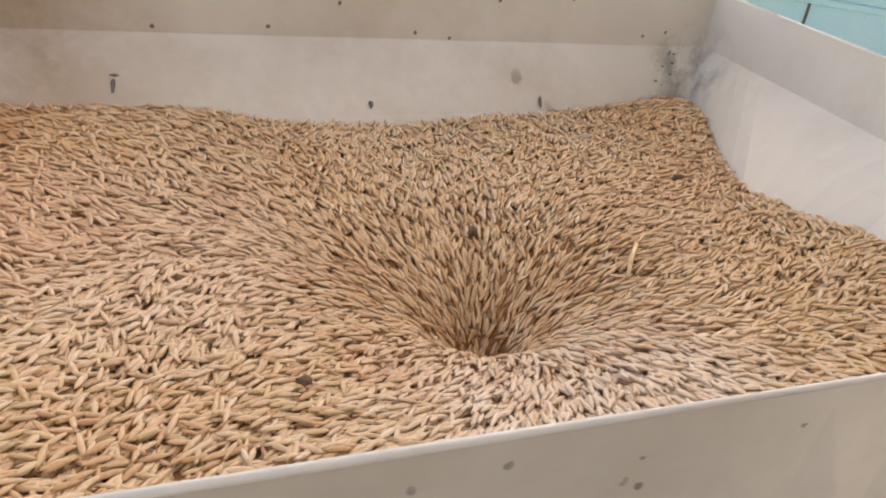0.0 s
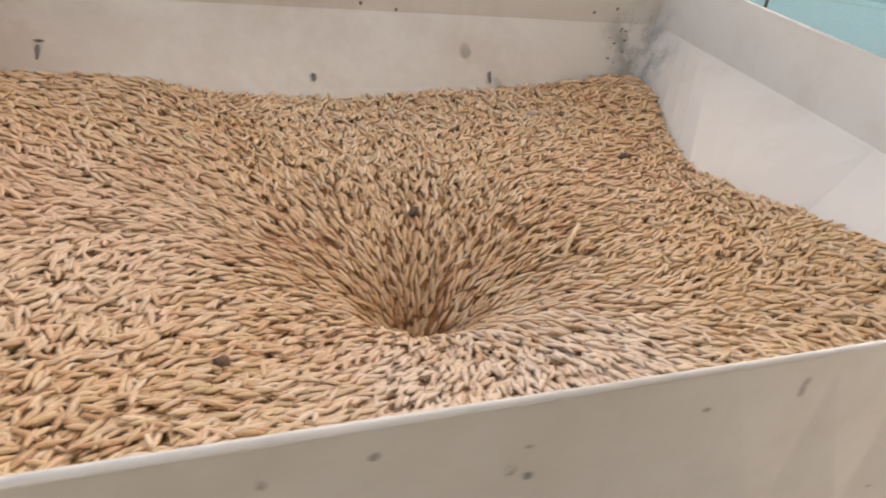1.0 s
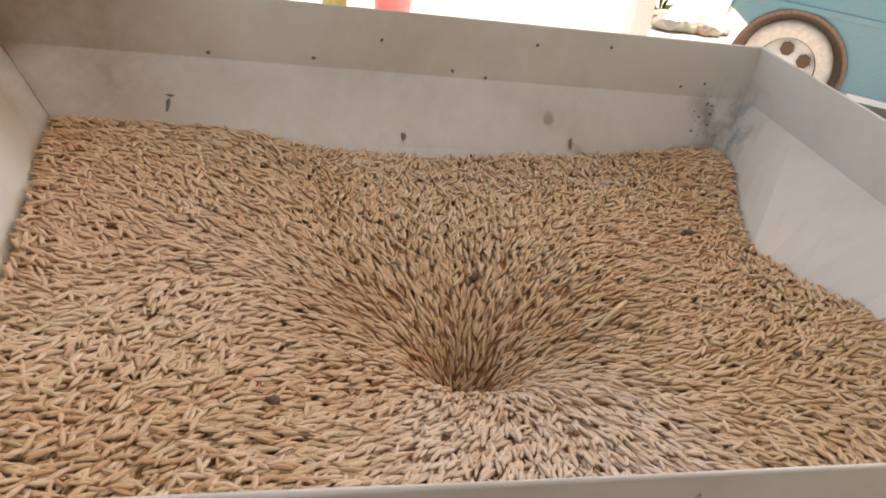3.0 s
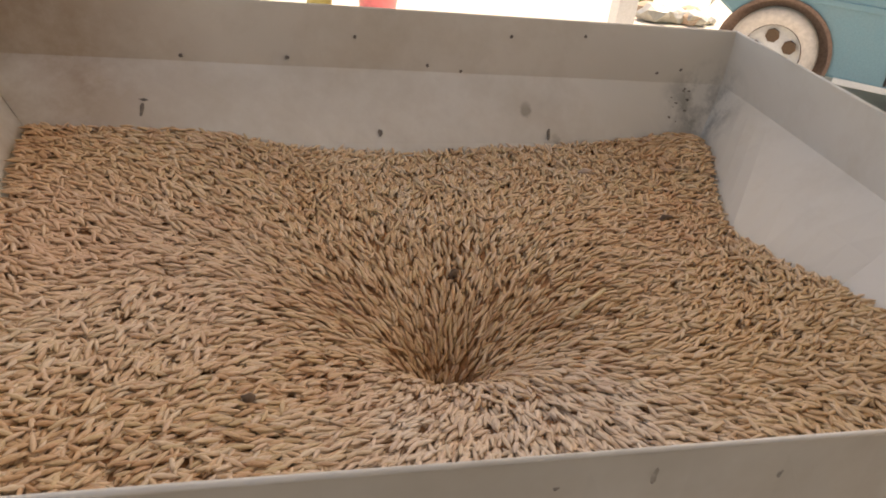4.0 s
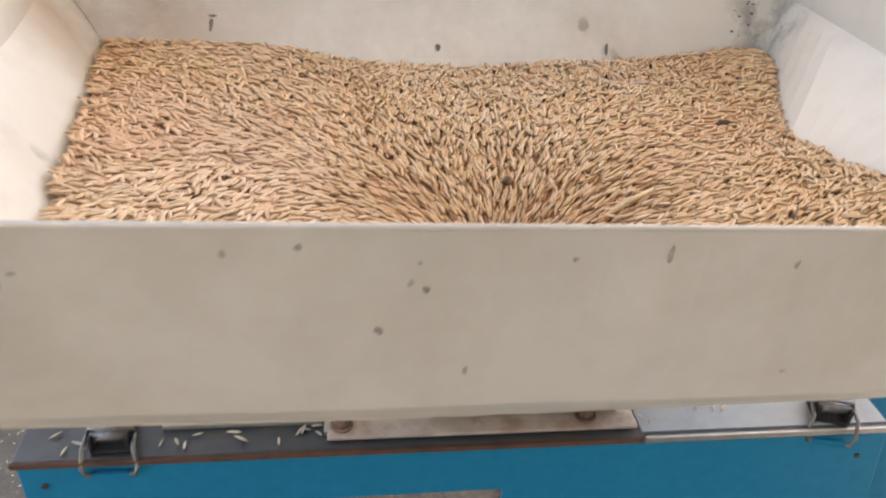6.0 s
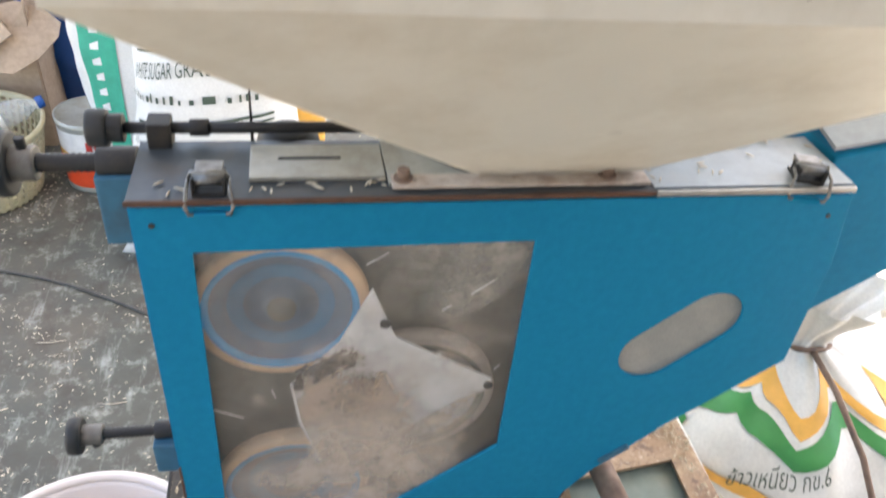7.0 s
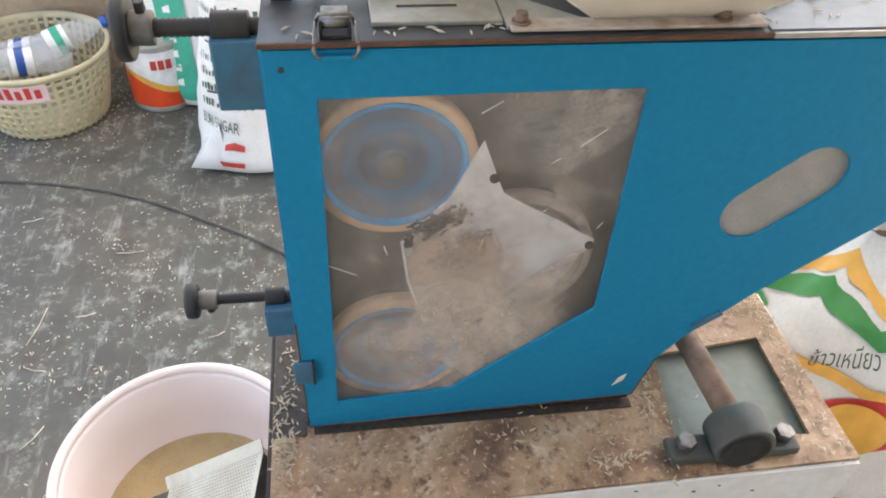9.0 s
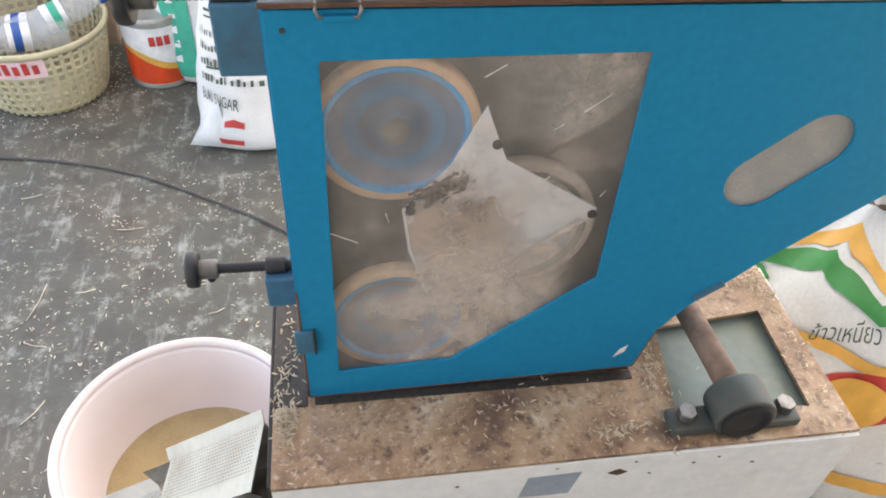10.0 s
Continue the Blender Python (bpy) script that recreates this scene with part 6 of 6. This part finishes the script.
M_PALE_HUSK = plain("pale_floor_husk", (0.62, 0.54, 0.42), 0.7, var=0.35, scale=25.0)
M_STAND_HUSK = plain("tan_stand_husk", (0.52, 0.42, 0.29), 0.7, var=0.4, scale=25.0)
M_PINK = plain("pink_plastic", (0.75, 0.22, 0.25), 0.4)
M_OLIVE = plain("olive_paint", (0.30, 0.26, 0.08), 0.5)

def plastic_bag():
    bm = clod(0.085, 0.07, 0.11, 5)
    for v in bm.verts:
        v.co += Vector((noise.noise(v.co * 30), noise.noise(v.co * 30 + Vector((5, 0, 0))), noise.noise(v.co * 30 + Vector((0, 9, 0))))) * 0.02
    bm.transform(Matrix.Translation((0.60, -0.06, 0.10)))
    tagged(part("plastic_bag", bm, M_PET), "crumpled clear plastic bag beside the rice sack", "bag")
    bm = prism([(0.016 * math.cos(a) * k, 0.010 * math.sin(a) * k) for a, k in [(2 * math.pi * i / 9, 0.7 + 0.4 * ((i * 5) % 7) / 7) for i in range(9)]], 0, 0.002)
    bm.transform(Matrix.Translation((-0.405, 0.245, 0.004)) @ Matrix.Rotation(radians(70), 4, "X"))
    tagged(part("dead_leaf", bm, M_SHAFT), "curled brown dead leaf on the floor", "leaf")


plastic_bag()
sugar_sack()
teal_sack()
yellow_sack()
rice_sack()
paint_can()
basket()
bottle((-0.68, 1.29, 0.152), radians(-160), radians(-6), M_BARREL, M_BARREL, "clear water bottle with a white label and blue cap")
bottle((-0.60, 1.36, 0.170), radians(25), radians(-12), M_BARREL, M_TEAL, "clear water bottle lying with its white label up")
bottle((-0.70, 1.37, 0.135), radians(190), radians(4), M_BARREL, M_BARREL, "crushed clear water bottle in the basket")
cardboard_box()
barrel()
basin()
chute()
cable()
litter()
car()
yard_bits()


# ---- what moves ----
def motions():
    for P, speed in zip(PULLEYS, (70.0, -62.0, 66.0)):
        rows = []
        for i in range(101):
            rows.append((i * 0.1, Matrix.Translation(P.location) @ Matrix.Rotation(radians(speed * i), 4, "Y")))
        walk(P, rows)
    for ob, rows in SLIDERS:
        walk(ob, rows)


motions()
